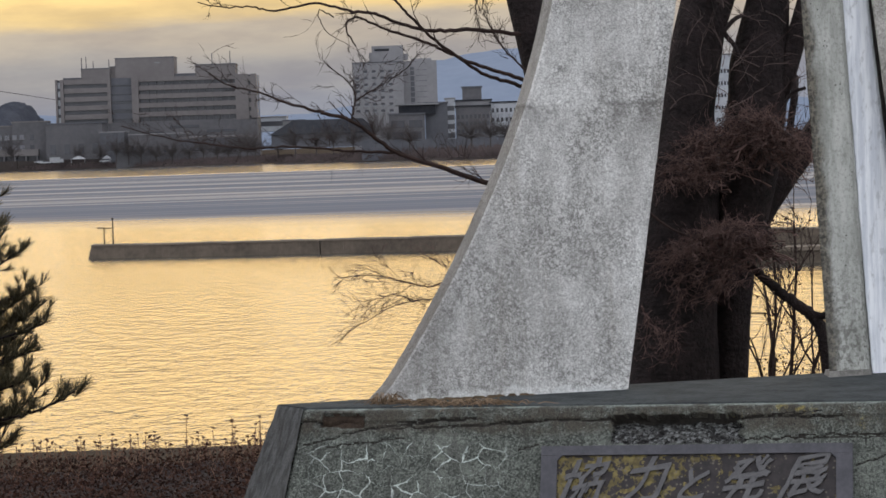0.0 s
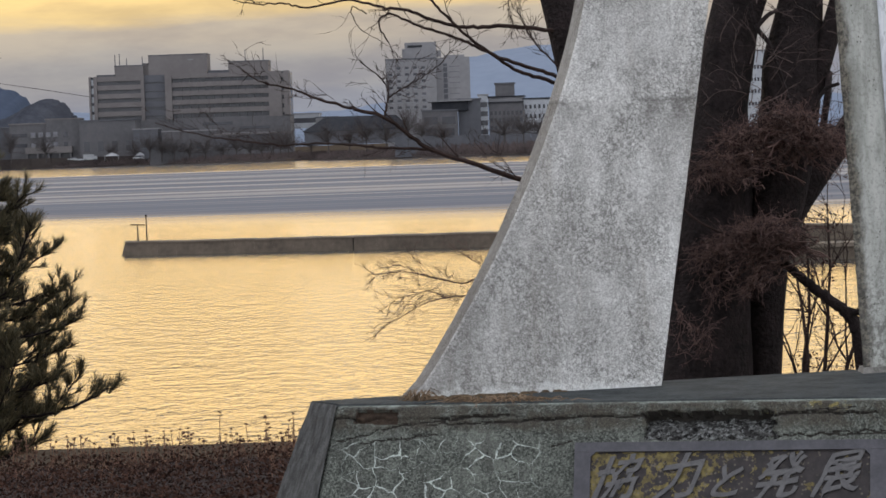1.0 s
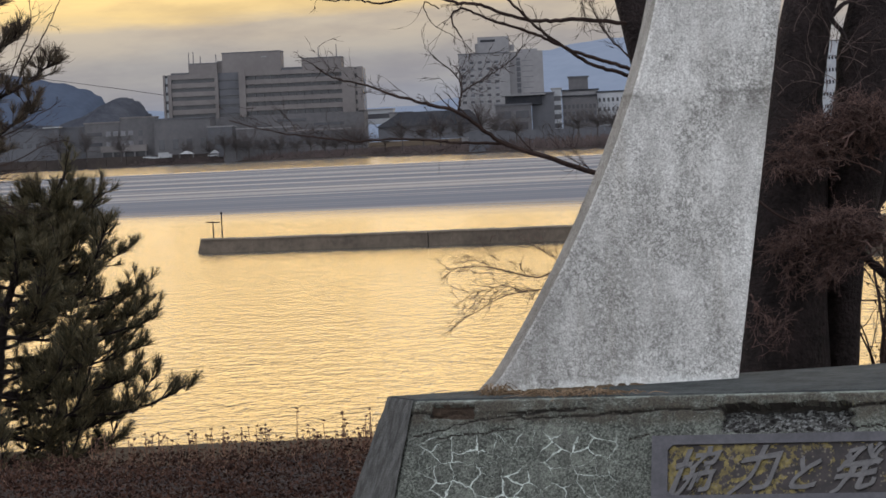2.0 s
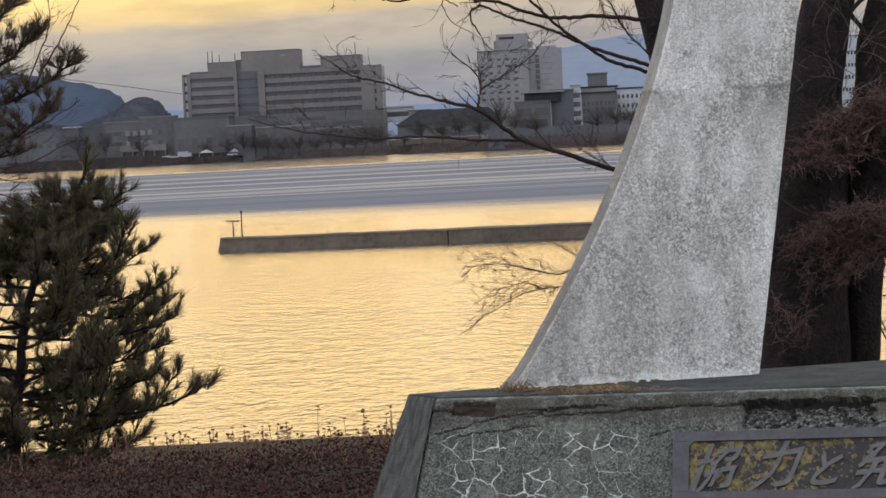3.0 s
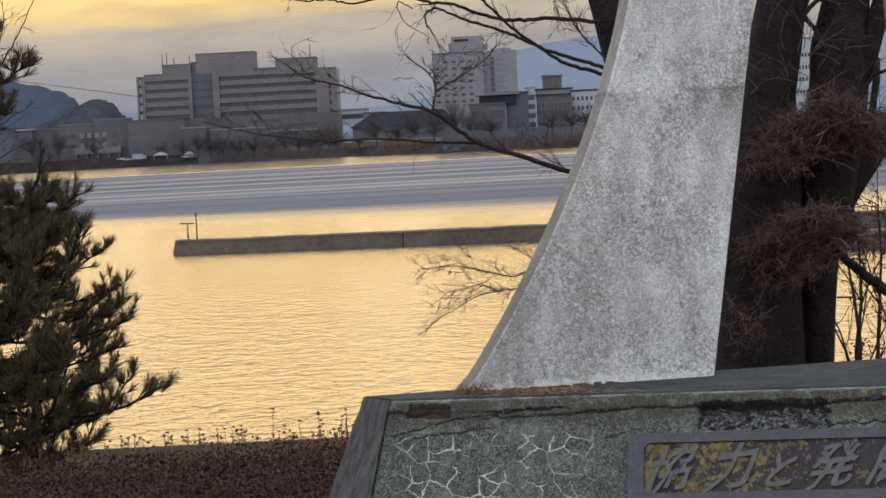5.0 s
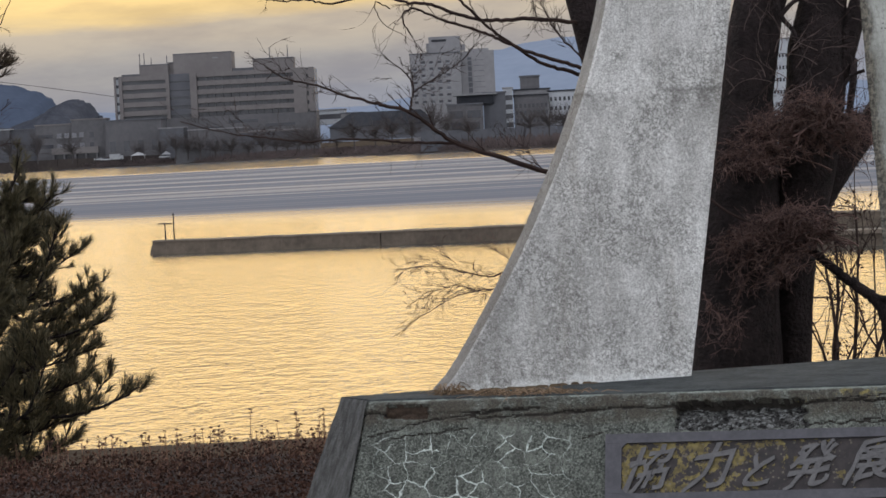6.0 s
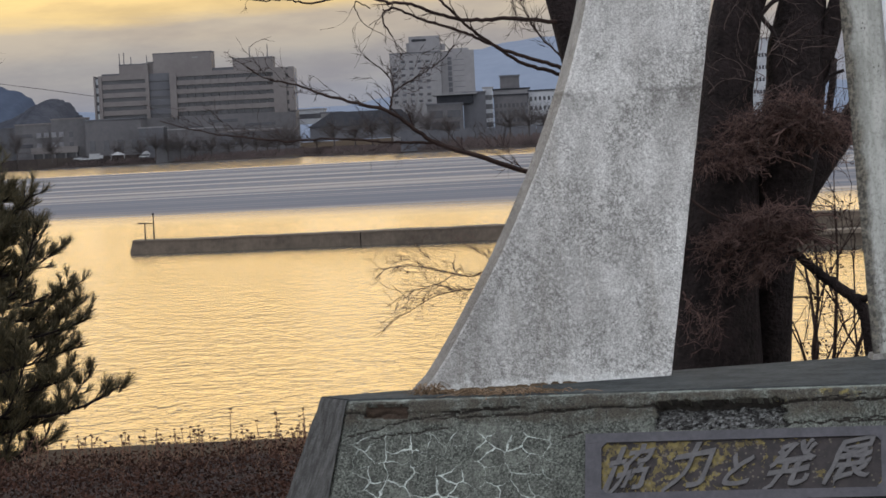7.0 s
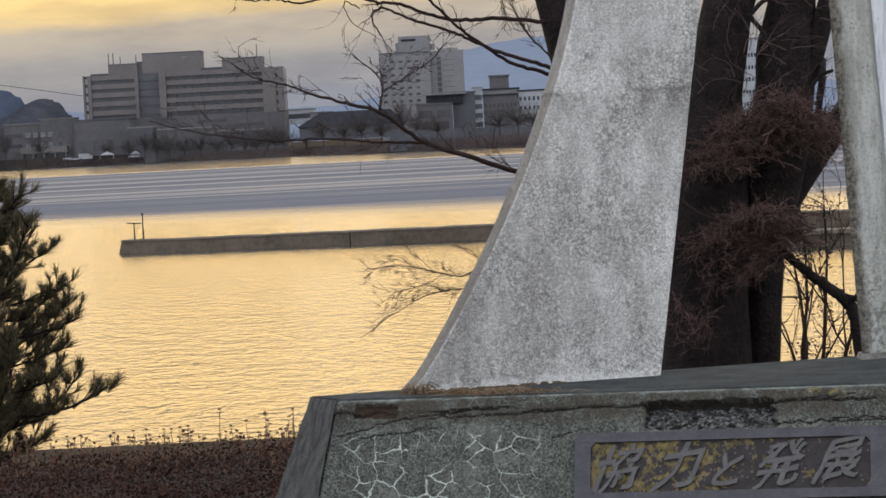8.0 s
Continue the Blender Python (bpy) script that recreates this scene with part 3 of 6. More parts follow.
def relief(s, w):
    """How far the coat stands in or out at s along the front and w down it."""
    h = 0.003 * noise.noise((s * 9, w * 9, 3)) + 0.0012 * noise.noise((s * 50, w * 50, 5))
    h -= 0.010 * step(0.004 - abs(w - crack_line(s)), 0, 0.004) * step(0.45 + noise.noise((s * 6, 7, 2)), 0.2, 0.5)
    h += 0.004 * step(crack_line(s) - w, 0, 0.006)
    # fallen coat over the plaque, with a ragged dark upper lip
    hole = fallen(s, w)
    h -= step(hole, 0.0, 0.10) * (0.040 * (1.0 - step(w, lip(s), lip(s) + 0.075)) + 0.008 + 0.007 * noise.noise((s * 70, w * 70, 8)))
    # chip at the corner of the rim
    h -= 0.020 * step(chip(s, w), 0.0, 0.15)
    # small branch cracks
    for k, (s0, s1, w0, w1) in enumerate(BRANCHES):
        if s0 < s < s1:
            wc = w0 + (w1 - w0) * (s - s0) / (s1 - s0) + 0.010 * noise.noise((s * 30, k, 6))
            h -= 0.007 * step(0.003 - abs(w - wc), 0, 0.003)
    return h


face = Buf()
NS, NW, SLEN, WLEN = 520, 78, 2.25, 0.34
for j in range(NW + 1):
    w_ = WLEN * j / NW
    for i in range(NS + 1):
        s_ = SLEN * i / NS
        left = FL + (drops["FL"] + Vector((0, 0, 0))) * (w_ * abs(down.z))
        p = FL + along * s_ + down * w_
        p += along * ((left - FL).dot(along)) * (1 - s_ / SLEN)
        edge = 0.012 * (1 - step(w_, 0, 0.012)) + 0.010 * (1 - step(s_, 0, 0.015))
        face.v.append(tuple(p + outward * (relief(s_, w_) - edge)))
for j in range(NW):
    for i in range(NS):
        a = j * (NS + 1) + i
        face.f.append((a, a + 1, a + NS + 2, a + NS + 1))
coat = part("plinth_front_coat", face, M_PLINTH, monument, "mossy grey mortar coat with cracks and white lime net", smooth=True)
coat.data.materials.append(simple("crack_dirt_lip_shade", (0.008, 0.007, 0.006), (0.03, 0.025, 0.02), 60, 0.95, 0.3))
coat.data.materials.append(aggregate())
coat.data.materials.append(simple("rust_brown_bed", (0.025, 0.016, 0.011), (0.075, 0.050, 0.034), 50, 0.95, 0.6))
for poly in coat.data.polygons:
    j, i = divmod(poly.index, NS)
    s_, w_ = SLEN * (i + 0.5) / NS, WLEN * (j + 0.5) / NW
    open_crack = noise.noise((s_ * 6, 7, 2)) > -0.15
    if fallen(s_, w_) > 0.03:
        # under the upper lip the hole's shadow is painted near-black
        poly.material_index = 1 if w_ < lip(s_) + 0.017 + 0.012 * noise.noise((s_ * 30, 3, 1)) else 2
    elif chip(s_, w_) > 0.05:
        poly.material_index = 3
    elif open_crack and abs(w_ - crack_line(s_)) < 0.0034 + 0.003 * noise.noise((s_ * 14, 3, 3)):
        poly.material_index = 1
    else:
        for k, (s0, s1, w0, w1) in enumerate(BRANCHES):
            if s0 < s_ < s1 and abs(w_ - (w0 + (w1 - w0) * (s_ - s0) / (s1 - s0) + 0.010 * noise.noise((s_ * 30, k, 6)))) < 0.0026:
                poly.material_index = 1
low_face = Buf()
q0 = FL + drops["FL"] * (WLEN * abs(down.z))
low_face.quad(q0, FL + along * SLEN + down * WLEN, FL + along * SLEN + down * 0.86, FL + drops["FL"] * 0.80)
low_face.quad(FL + along * SLEN, FR, FR + down * 0.86, FL + along * SLEN + down * 0.86)
part("plinth_lower_coat", low_face, M_PLINTH, monument)
side_face = Buf()
for j in range(20):
    for i in range(4):
        quad = []
        for u, v in ((i / 4, j / 20), ((i + 1) / 4, j / 20), ((i + 1) / 4, (j + 1) / 20), (i / 4, (j + 1) / 20)):
            a, c = BL + drops["BL"] * 0.8 * v, FL + drops["FL"] * 0.8 * v
            quad.append(a.lerp(c, u) + Vector((-1, -0.6, 0)) * 0.004 * noise.noise((u * 3, v * 12, 2)))
        side_face.quad(*quad)
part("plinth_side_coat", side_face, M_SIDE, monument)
slab = Buf()
inset = front_out * -0.006
slab.prism([FL + inset + Vector((0.006, 0, -0.012)), FR + inset + Vector((0, 0, -0.012)), BR + Vector((0, 0, -0.012)), BL + Vector((0, 0, -0.012))],
           [FL + inset + Vector((0.010, 0.006, 0.002)), FR + inset + Vector((0, 0.006, 0.002)), BR + Vector((0, 0, 0.002)), BL + Vector((0.004, -0.004, 0.002))])
part("plinth_top", slab, M_TOP, monument, "dark grey mortar top")


def fin(foot_at, turn, thick, left, right, z_top, name, material, label, depth=None):
    """A thin slab whose two edges follow left(z) and right(z), with softened arrises."""
    d = Vector((math.cos(radians(turn)), math.sin(radians(turn)), 0))
    nrm = Vector((*depth, 0)) if depth else Vector((-d.y, d.x, 0))
    f = Buf()
    zs = [TOP + (z_top - TOP) * k / 48 for k in range(49)]
    c = 0.006
    for z in zs:
        l, r = left(z), right(z)
        for u, v in ((l, c), (l + c, 0), (r - c, 0), (r, c), (r, thick - c), (r - c, thick), (l + c, thick), (l, thick - c)):
            wob = 0.0015 * noise.noise((u * 4, v * 9, z * 14)) + 0.001 * noise.noise((u * 20, v, z * 40))
            p = Vector(foot_at) + d * (u + wob) + nrm * (v + wob)
            f.v.append((p.x, p.y, z))
    for k in range(48):
        for s in range(8):
            a, e = k * 8 + s, k * 8 + (s + 1) % 8
            f.f.append((a, e, e + 8, a + 8))
    f.f += [tuple(range(7, -1, -1)), tuple(48 * 8 + s for s in range(8))]
    ob = part(name, f, material, monument, label)
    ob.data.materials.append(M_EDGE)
    # left edge faces take a darker version of the fin concrete
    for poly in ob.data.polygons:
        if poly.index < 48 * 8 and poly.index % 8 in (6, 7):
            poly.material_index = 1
    return ob


def fin_one_left(z):
    h = min(z, 2.15) - TOP
    return -0.036 + 0.711 * h - 0.173 * h * h - 0.008 * h ** 3 - 0.02 * math.exp(-h * 40) + max(0.0, z - 2.15) * 0.24


fin((-0.176, 8.855, 0), 13.5, 0.13, fin_one_left, lambda z: 0.784 + 0.162 * (z - TOP), 3.2, "fin", M_FIN, "light grey weathered concrete fin flaring at its foot")
fin((1.268, 9.263, 0), 18.0, 0.12, lambda z: -0.054 * (z - TOP), lambda z: 0.140 - 0.052 * (z - TOP), 3.2, "fin", M_FIN_DIRTY, "brown-stained edge of a concrete fin", (0.45, 0.89))
# dark strips set back in the grooves between the fins
fin((1.400, 9.345, 0), 14.0, 0.10, lambda z: -0.006 - 0.054 * (z - TOP), lambda z: 0.020 - 0.056 * (z - TOP), 3.2, "joint_filler", M_JOINT, "dark strip in the groove between the fins", (0.5, 0.86))
fin((1.545, 9.372, 0), 14.0, 0.10, lambda z: 0.0 - 0.100 * (z - TOP), lambda z: 0.040 - 0.112 * (z - TOP), 3.2, "joint_filler", M_JOINT, "dark strip in the groove between the fins", (0.5, 0.86))
fin((1.411, 9.330, 0), 14.0, 0.12, lambda z: 0.007 - 0.056 * (z - TOP), lambda z: 0.154 - 0.100 * (z - TOP), 3.2, "fin", M_FIN_PALE, "pale smooth face of a concrete fin", (0.5, 0.86))
fin((1.545, 9.295, 0), 12.0, 0.20, lambda z: 0.035 - 0.112 * (z - TOP), lambda z: 0.9 - 0.2 * (z - TOP), 3.2, "fin", M_FIN_WARM, "brown-stained concrete fin", (0.3, 0.95))
shoe = Buf()
shoe.prism([(1.262, 9.235, TOP - 0.004), (1.415, 9.285, TOP - 0.004), (1.405, 9.36, TOP - 0.004), (1.262, 9.36, TOP - 0.004)],
           [(1.268, 9.245, TOP + 0.020), (1.410, 9.292, TOP + 0.020), (1.400, 9.35, TOP + 0.020), (1.268, 9.35, TOP + 0.020)])
part("fin_shoe", shoe, simple("rough_mortar", (0.10, 0.095, 0.088), (0.28, 0.27, 0.25), 30, 0.92, 0.5), monument, "rough mortar pad under the fin")

# plaque let into the front of the plinth
M_BRONZE = simple("grey_bronze", (0.056, 0.055, 0.064), (0.088, 0.086, 0.098), 14, 0.7, 0.15, spec=0.3)
M_LETTER = simple("worn_bronze_letters", (0.080, 0.078, 0.082), (0.125, 0.121, 0.125), 30, 0.7, 0.2, spec=0.3)


def plaque_field():
    n = Nodes("lichened_bronze_field")
    x, y, z = n.xyz()
    base = n.mix(n.range(n.noise(30), 0.35, 0.65), (0.012, 0.009, 0.010), (0.028, 0.021, 0.022))
    big = n.math("MULTIPLY", n.range(n.math("ADD", n.noise(24, 5, 0.68), n.range(x, 0.35, 0.95, 0.07, -0.05)), 0.535, 0.575), 1.0)
    spots = n.math("MULTIPLY", n.range(n.voronoi(70), 0.22, 0.32, 1.0, 0.0), n.range(n.noise(14), 0.44, 0.54))
    lichen = n.mix(n.range(n.noise(45), 0.35, 0.65), (0.085, 0.064, 0.016), (0.21, 0.165, 0.050))
    base = n.mix(n.math("MULTIPLY", big, 0.85), base, lichen)
    base = n.mix(n.math("MULTIPLY", spots, 0.7), base, (0.13, 0.11, 0.085))
    return n.done(base, 0.7, n.math("ADD", big, n.noise(60)), 0.4, 0.003)


M_FIELD = plaque_field()


def on_front(s, w, h=0.0):
    return FL + along * s + down * w + outward * h


def front_box(buf, s0, w0, s1, w1, h0, h1, e=0.003):
    buf.prism([on_front(s0, w0, h0), on_front(s1, w0, h0), on_front(s1, w1, h0), on_front(s0, w1, h0)],
              [on_front(s0 + e, w0 + e, h1), on_front(s1 - e, w0 + e, h1), on_front(s1 - e, w1 - e, h1), on_front(s0 + e, w1 - e, h1)])


PS0, PS1, PW0, PW1 = 0.763, 1.707, 0.134, 0.351
back_plate = Buf()
front_box(back_plate, PS0 + 0.004, PW0 + 0.004, PS1 - 0.004, PW1 - 0.004, -0.04, 0.004)
plaque = part("plaque", back_plate, M_BRONZE, monument, "bronze plaque with raised writing and yellow lichen")
pf = Buf()
front_box(pf, PS0 + 0.02, PW0 + 0.02, PS1 - 0.02, PW1 - 0.02, -0.03, 0.010)
part("field", pf, M_FIELD, plaque, "dark field with yellow lichen")
for s0, w0, s1, w1 in ((PS0, PW0, PS1, PW0 + 0.030), (PS0, PW1 - 0.030, PS1, PW1), (PS0, PW0 + 0.0301, PS0 + 0.050, PW1 - 0.0301), (PS1 - 0.050, PW0 + 0.0301, PS1, PW1 - 0.0301)):
    fr = Buf()
    front_box(fr, s0, w0, s1, w1, -0.03, 0.020, 0.0003)
    part("frame_bar", fr, M_BRONZE, plaque)
for cs, cw in ((PS0 + 0.05, PW0 + 0.03), (PS1 - 0.05, PW0 + 0.03), (PS0 + 0.05, PW1 - 0.03), (PS1 - 0.05, PW1 - 0.03)):
    us, uw = (1 if cs < 1.2 else -1), (1 if cw < 0.24 else -1)
    fr = Buf()
    tri = [(cs - us * 0.002, cw - uw * 0.002), (cs + us * 0.017, cw - uw * 0.002), (cs - us * 0.002, cw + uw * 0.017)]
    fr.prism([on_front(p, q, 0.0) for p, q in tri], [on_front(p, q, 0.0195) for p, q in tri])
    part("corner_piece", fr, M_BRONZE, plaque)


def character(glyph, s, w, size, lean):
    """One raised character of the plaque, slanted like brush writing."""
    data = bpy.data.curves.new("character", "FONT")
    data.body, data.size, data.align_x, data.align_y = glyph, 1.0, "CENTER", "CENTER"
    data.extrude, data.shear, data.offset, data.resolution_u = 0.016, lean, 0.018, 4
    holder = bpy.data.objects.new("character", data)
    scene.collection.objects.link(holder)
    me = bpy.data.meshes.new_from_object(holder.evaluated_get(bpy.context.evaluated_depsgraph_get()))
    bpy.data.objects.remove(holder)
    xs_ = [v.co.x for v in me.vertices]
    ys_ = [v.co.y for v in me.vertices]
    cx, cy, k = (min(xs_) + max(xs_)) / 2, (min(ys_) + max(ys_)) / 2, size / (max(ys_) - min(ys_))
    for v in me.vertices:
        a, c, h = (v.co.x - cx) * k * 1.08, (v.co.y - cy) * k, v.co.z * k
        bend = 0.05 * size * noise.noise((a * 26, c * 26, s))
        a *= 0.94 - 0.9 * c
        v.co = on_front(s + a + bend, w - c + bend - a * 0.16, 0.012 + h + 0.004)
    return part("character", me, M_LETTER, plaque)


for glyph, s_, w_, size in (("協", 0.899, 0.246, 0.140), ("力", 1.084, 0.242, 0.140), ("と", 1.232, 0.256, 0.098), ("発", 1.390, 0.243, 0.138), ("展", 1.566, 0.240, 0.136)):
    character(glyph, s_, w_, size, 0.42)

# dry grass rooted at the foot of the flaring fin
straw = Buf()
for count, u0, u1, back0, back1, height in ((70, -0.10, -0.02, 0.10, 0.17, 0.030), (45, -0.02, 0.10, 0.10, 0.16, 0.012), (110, 0.08, 0.30, 0.02, 0.10, 0.018), (30, 0.02, 0.20, 0.02, 0.08, 0.010), (14, 0.30, 0.42, 0.03, 0.12, 0.008)):
    for k in range(count):
        x = random.uniform(u0, u1) - 0.14
        rim_y = 8.745 - 0.2016 * (x + 0.454)
        p = Vector((x, rim_y + random.uniform(back0, back1), TOP))
        ang = random.uniform(-2.9, -0.2) if random.random() < 0.8 else random.uniform(0, 3.1)
        reach, rise = random.uniform(0.02, 0.08), height * random.uniform(0.3, 1.2)
        d = Vector((math.cos(ang) * 1.2, math.sin(ang) * 0.7, 0)) * reach
        end = p + d
        fall = 0.018 * random.random() if end.y < rim_y else 0.0
        pts = [p, p + d * 0.35 + Vector((0, 0, rise)), p + d * 0.7 + Vector((0, 0, rise * 0.7)), end + Vector((0, 0, 0.002 - fall))]
        straw.tube(pts, [0.0015, 0.0014, 0.0011, 0.0006], 3)
setting("dry_grass", straw, M_STRAW, "dry brown grass tufts rooted on the plinth rim", "grass", "stuff")
mud = Buf()
for k in range(60):
    u = random.uniform(-0.10, 0.42)
    p = Vector((u - 0.15, 8.83 + 0.24 * (u + 0.15) - random.uniform(0, 0.035), TOP + 0.001))
    r = random.uniform(0.006, 0.02)
    ring = [p + Vector((math.cos(a) * r * random.uniform(0.7, 1.3), math.sin(a) * r * 0.6, 0)) for a in (0, 1.05, 2.1, 3.14, 4.2, 5.2)]
    mud.prism(ring, [q.lerp(p, 0.5) + Vector((0, 0, r * 0.45)) for q in ring])
setting("moss_crumbs", mud, simple("brown_moss", (0.05, 0.035, 0.02), (0.13, 0.09, 0.05), 40, 0.95, 0.5), "brown moss and soil crumbs along the fin foot", "moss", "stuff")


# ---- bare twigs ----
def grow(buf, at, way, length, radius, depth, spread=0.7, droop=0.0, sides=4, kids=(3, 5)):
    """A crooked twig with forking side twigs."""
    at, way = Vector(at), Vector(way).normalized()
    n = 6 if depth else 5
    pts, rad = [at.copy()], [radius]
    for k in range(n):
        way = (way + Vector((random.gauss(0, 0.16), random.gauss(0, 0.10), random.gauss(0, 0.16) - droop))).normalized()
        at = at + way * (length / n)
        pts.append(at.copy())
        rad.append(radius * (1 - 0.75 * (k + 1) / n))
    buf.tube(pts, rad, sides)
    if depth:
        for k in range(random.randint(*kids)):
            i = random.randint(1, n)
            side = Vector((random.uniform(-1, 1), random.uniform(-0.6, 0.6), random.uniform(-1, 1)))
            base = (pts[min(i + 1, n)] - pts[i - 1]).normalized()
            grow(buf, pts[i], base + side * spread, length * random.uniform(0.35, 0.62), max(rad[i] * 0.6, 0.0011), depth - 1, spread, droop, sides, kids)
    return pts


def limb(buf, points, r0, r1, steps=6, sides=7, rough=0.0):
    path = smooth_path(points, steps)
    n = len(path) - 1
    if rough:
        path = [p + Vector((random.gauss(0, rough), random.gauss(0, rough), random.gauss(0, rough))) for p in path]
    buf.tube(path, [r0 + (r1 - r0) * k / n for k in range(n + 1)], sides)
    return path


def bark_limb(points, radii, steps=8, sides=20):
    """A thick stem with ridged bark."""
    path = smooth_path(points, steps)
    n = len(path) - 1
    out = Buf()
    for k, p in enumerate(path):
        f = k / n * (len(radii) - 1)
        i = min(int(f), len(radii) - 2)
        r = radii[i] + (radii[i + 1] - radii[i]) * (f - i)
        for s in range(sides):
            a = 2 * math.pi * s / sides
            rr = r * (1 + 0.07 * noise.noise((math.cos(a) * 3, math.sin(a) * 3, p.z * 2.2)) + 0.05 * noise.noise((math.cos(a) * 8, math.sin(a) * 8, p.z * 5)))
            out.v.append((p.x + math.cos(a) * rr, p.y + math.sin(a) * rr, p.z))
    for k in range(n):
        for s in range(sides):
            u = (s + 1) % sides
            out.f.append((k * sides + s, k * sides + u, (k + 1) * sides + u, (k + 1) * sides + s))
    out.f += [tuple(range(sides - 1, -1, -1)), tuple(n * sides + s for s in range(sides))]
    return out


# ---- the tree behind the monument ----
tree = thing("tree", "dark many-stemmed tree with bare limbs and russet twigs", "tree", (0, 0, 0))
part("stem", bark_limb([(0.895, 11.55, -0.06), (0.92, 11.55, 0.30), (0.93, 11.55, 0.573), (0.947, 11.55, 0.97), (0.974, 11.55, 1.25), (1.004, 11.55, 1.483), (1.023, 11.55, 1.715), (1.051, 11.55, 1.877), (1.081, 11.55, 2.039), (1.123, 11.55, 2.177), (1.164, 11.55, 2.315), (1.25, 11.55, 2.6)], [0.24, 0.205, 0.196, 0.178, 0.167, 0.148, 0.120, 0.110, 0.108, 0.112, 0.11, 0.10]), M_BARK, tree, smooth=True)
part("stem", bark_limb([(1.13, 11.6, -0.08), (1.155, 11.6, 0.30), (1.168, 11.6, 0.565), (1.189, 11.6, 0.869), (1.202, 11.6, 1.079), (1.243, 11.6, 1.288), (1.279, 11.6, 1.473), (1.318, 11.6, 1.706), (1.337, 11.6, 1.938), (1.375, 11.6, 2.169), (1.397, 11.6, 2.307), (1.45, 11.6, 2.6)], [0.13, 0.09, 0.078, 0.08, 0.093, 0.117, 0.131, 0.128, 0.119, 0.089, 0.084, 0.07]), M_BARK, tree, smooth=True)
part("stem", bark_limb([(1.20, 11.62, 0.95), (1.244, 11.62, 1.077), (1.296, 11.64, 1.239), (1.386, 11.66, 1.388), (1.507, 11.68, 1.536), (1.641, 11.7, 1.718), (1.742, 11.7, 2.017), (1.80, 11.7, 2.4)], [0.045, 0.055, 0.068, 0.080, 0.076, 0.065, 0.061, 0.05]), M_BARK, tree, smooth=True)
part("stem", bark_limb([(1.36, 11.58, 1.60), (1.385, 11.58, 1.70), (1.43, 11.57, 1.841), (1.481, 11.56, 2.002), (1.532, 11.55, 2.163), (1.564, 11.55, 2.302), (1.62, 11.55, 2.55)], [0.035, 0.042, 0.047, 0.044, 0.042, 0.04, 0.036], sides=14), M_BARK, tree, smooth=True)
part("stem", bark_limb([(0.775, 11.450, 1.074), (0.529, 11.400, 1.430), (0.444, 11.400, 1.801), (0.392, 11.400, 2.056), (0.339, 11.400, 2.332), (0.290, 11.400, 2.586)], [0.06, 0.062, 0.068, 0.074, 0.075, 0.07], sides=14), M_BARK, tree, smooth=True)
b = Buf()
limb(b, [(1.20, 11.5, 1.115), (1.227, 11.4, 1.093), (1.289, 11.3, 1.041), (1.367, 11.3, 0.969), (1.445, 11.3, 0.909), (1.501, 11.3, 0.855), (1.532, 11.3, 0.770), (1.548, 11.3, 0.60)], 0.014, 0.030, 6, 9, 0.002)
limb(b, [(1.47, 11.3, 0.885), (1.53, 11.28, 0.88), (1.60, 11.25, 0.93), (1.68, 11.2, 1.02)], 0.017, 0.010, 5, 7, 0.002)
part("branch", b, M_BARK, tree, smooth=True)
b = Buf()
limb(b, [(1.475, 11.55, 1.85), (1.462, 11.5, 1.76), (1.448, 11.5, 1.68), (1.435, 11.5, 1.585)], 0.016, 0.014, 5, 6)
limb(b, [(1.36, 11.45, 1.62), (1.40, 11.42, 1.72), (1.445, 11.42, 1.78), (1.50, 11.42, 1.80)], 0.010, 0.007, 5, 6)
limb(b, [(1.13, 11.42, 2.19), (1.17, 11.4, 2.04), (1.215, 11.38, 1.97), (1.26, 11.38, 1.84), (1.30, 11.38, 1.70)], 0.012, 0.007, 5, 6)
limb(b, [(1.17, 11.4, 2.04), (1.22, 11.4, 2.09), (1.28, 11.42, 2.11)], 0.010, 0.008, 5, 6)
part("branch", b, M_BARK, tree)
b = Buf()
limb(b, [(0.789, 11.200, 1.356), (0.899, 11.200, 1.262), (1.010, 11.200, 1.202), (1.081, 11.200, 1.143)], 0.006, 0.004, 5, 5)
part("branch", b, M_TWIG, tree)

# long bare boughs reaching out over the lake
def bough(points, r0, r1):
    """One bough with its side twigs."""
    b = Buf()
    low = points[0][2] < 1.15
    path = limb(b, points, r0 * (0.7 if low else 0.92), r1 * (0.75 if low else 1.0), 7, 6, 0.0016)
    n = len(path)
    for k in range(3, n - 1, 2 if r0 < 0.008 or low else 4):
        if r0 > 0.008 and points[0][0] > 0.3 and k < n * 0.45:
            continue
        d = (path[k + 1] - path[k]).normalized()
        up = random.uniform(-0.4, 1.1) if not low else random.uniform(-0.6, 0.9)
        if points[0][2] > 1.95 and random.random() < 0.6:
            continue
        size = random.uniform(0.06, 0.19) * (0.75 if low else 1.0)
        grow(b, path[k], d + Vector((0, random.uniform(-0.5, 0.5), up)), size, max(0.0011, r1 * 0.5), 2 if random.random() < 0.65 else 1, 0.8, kids=(2, 4))
    part("bough", b, M_TWIG_PALE if low else M_TWIG, tree, "thin bare bough" if r0 < 0.02 else "")


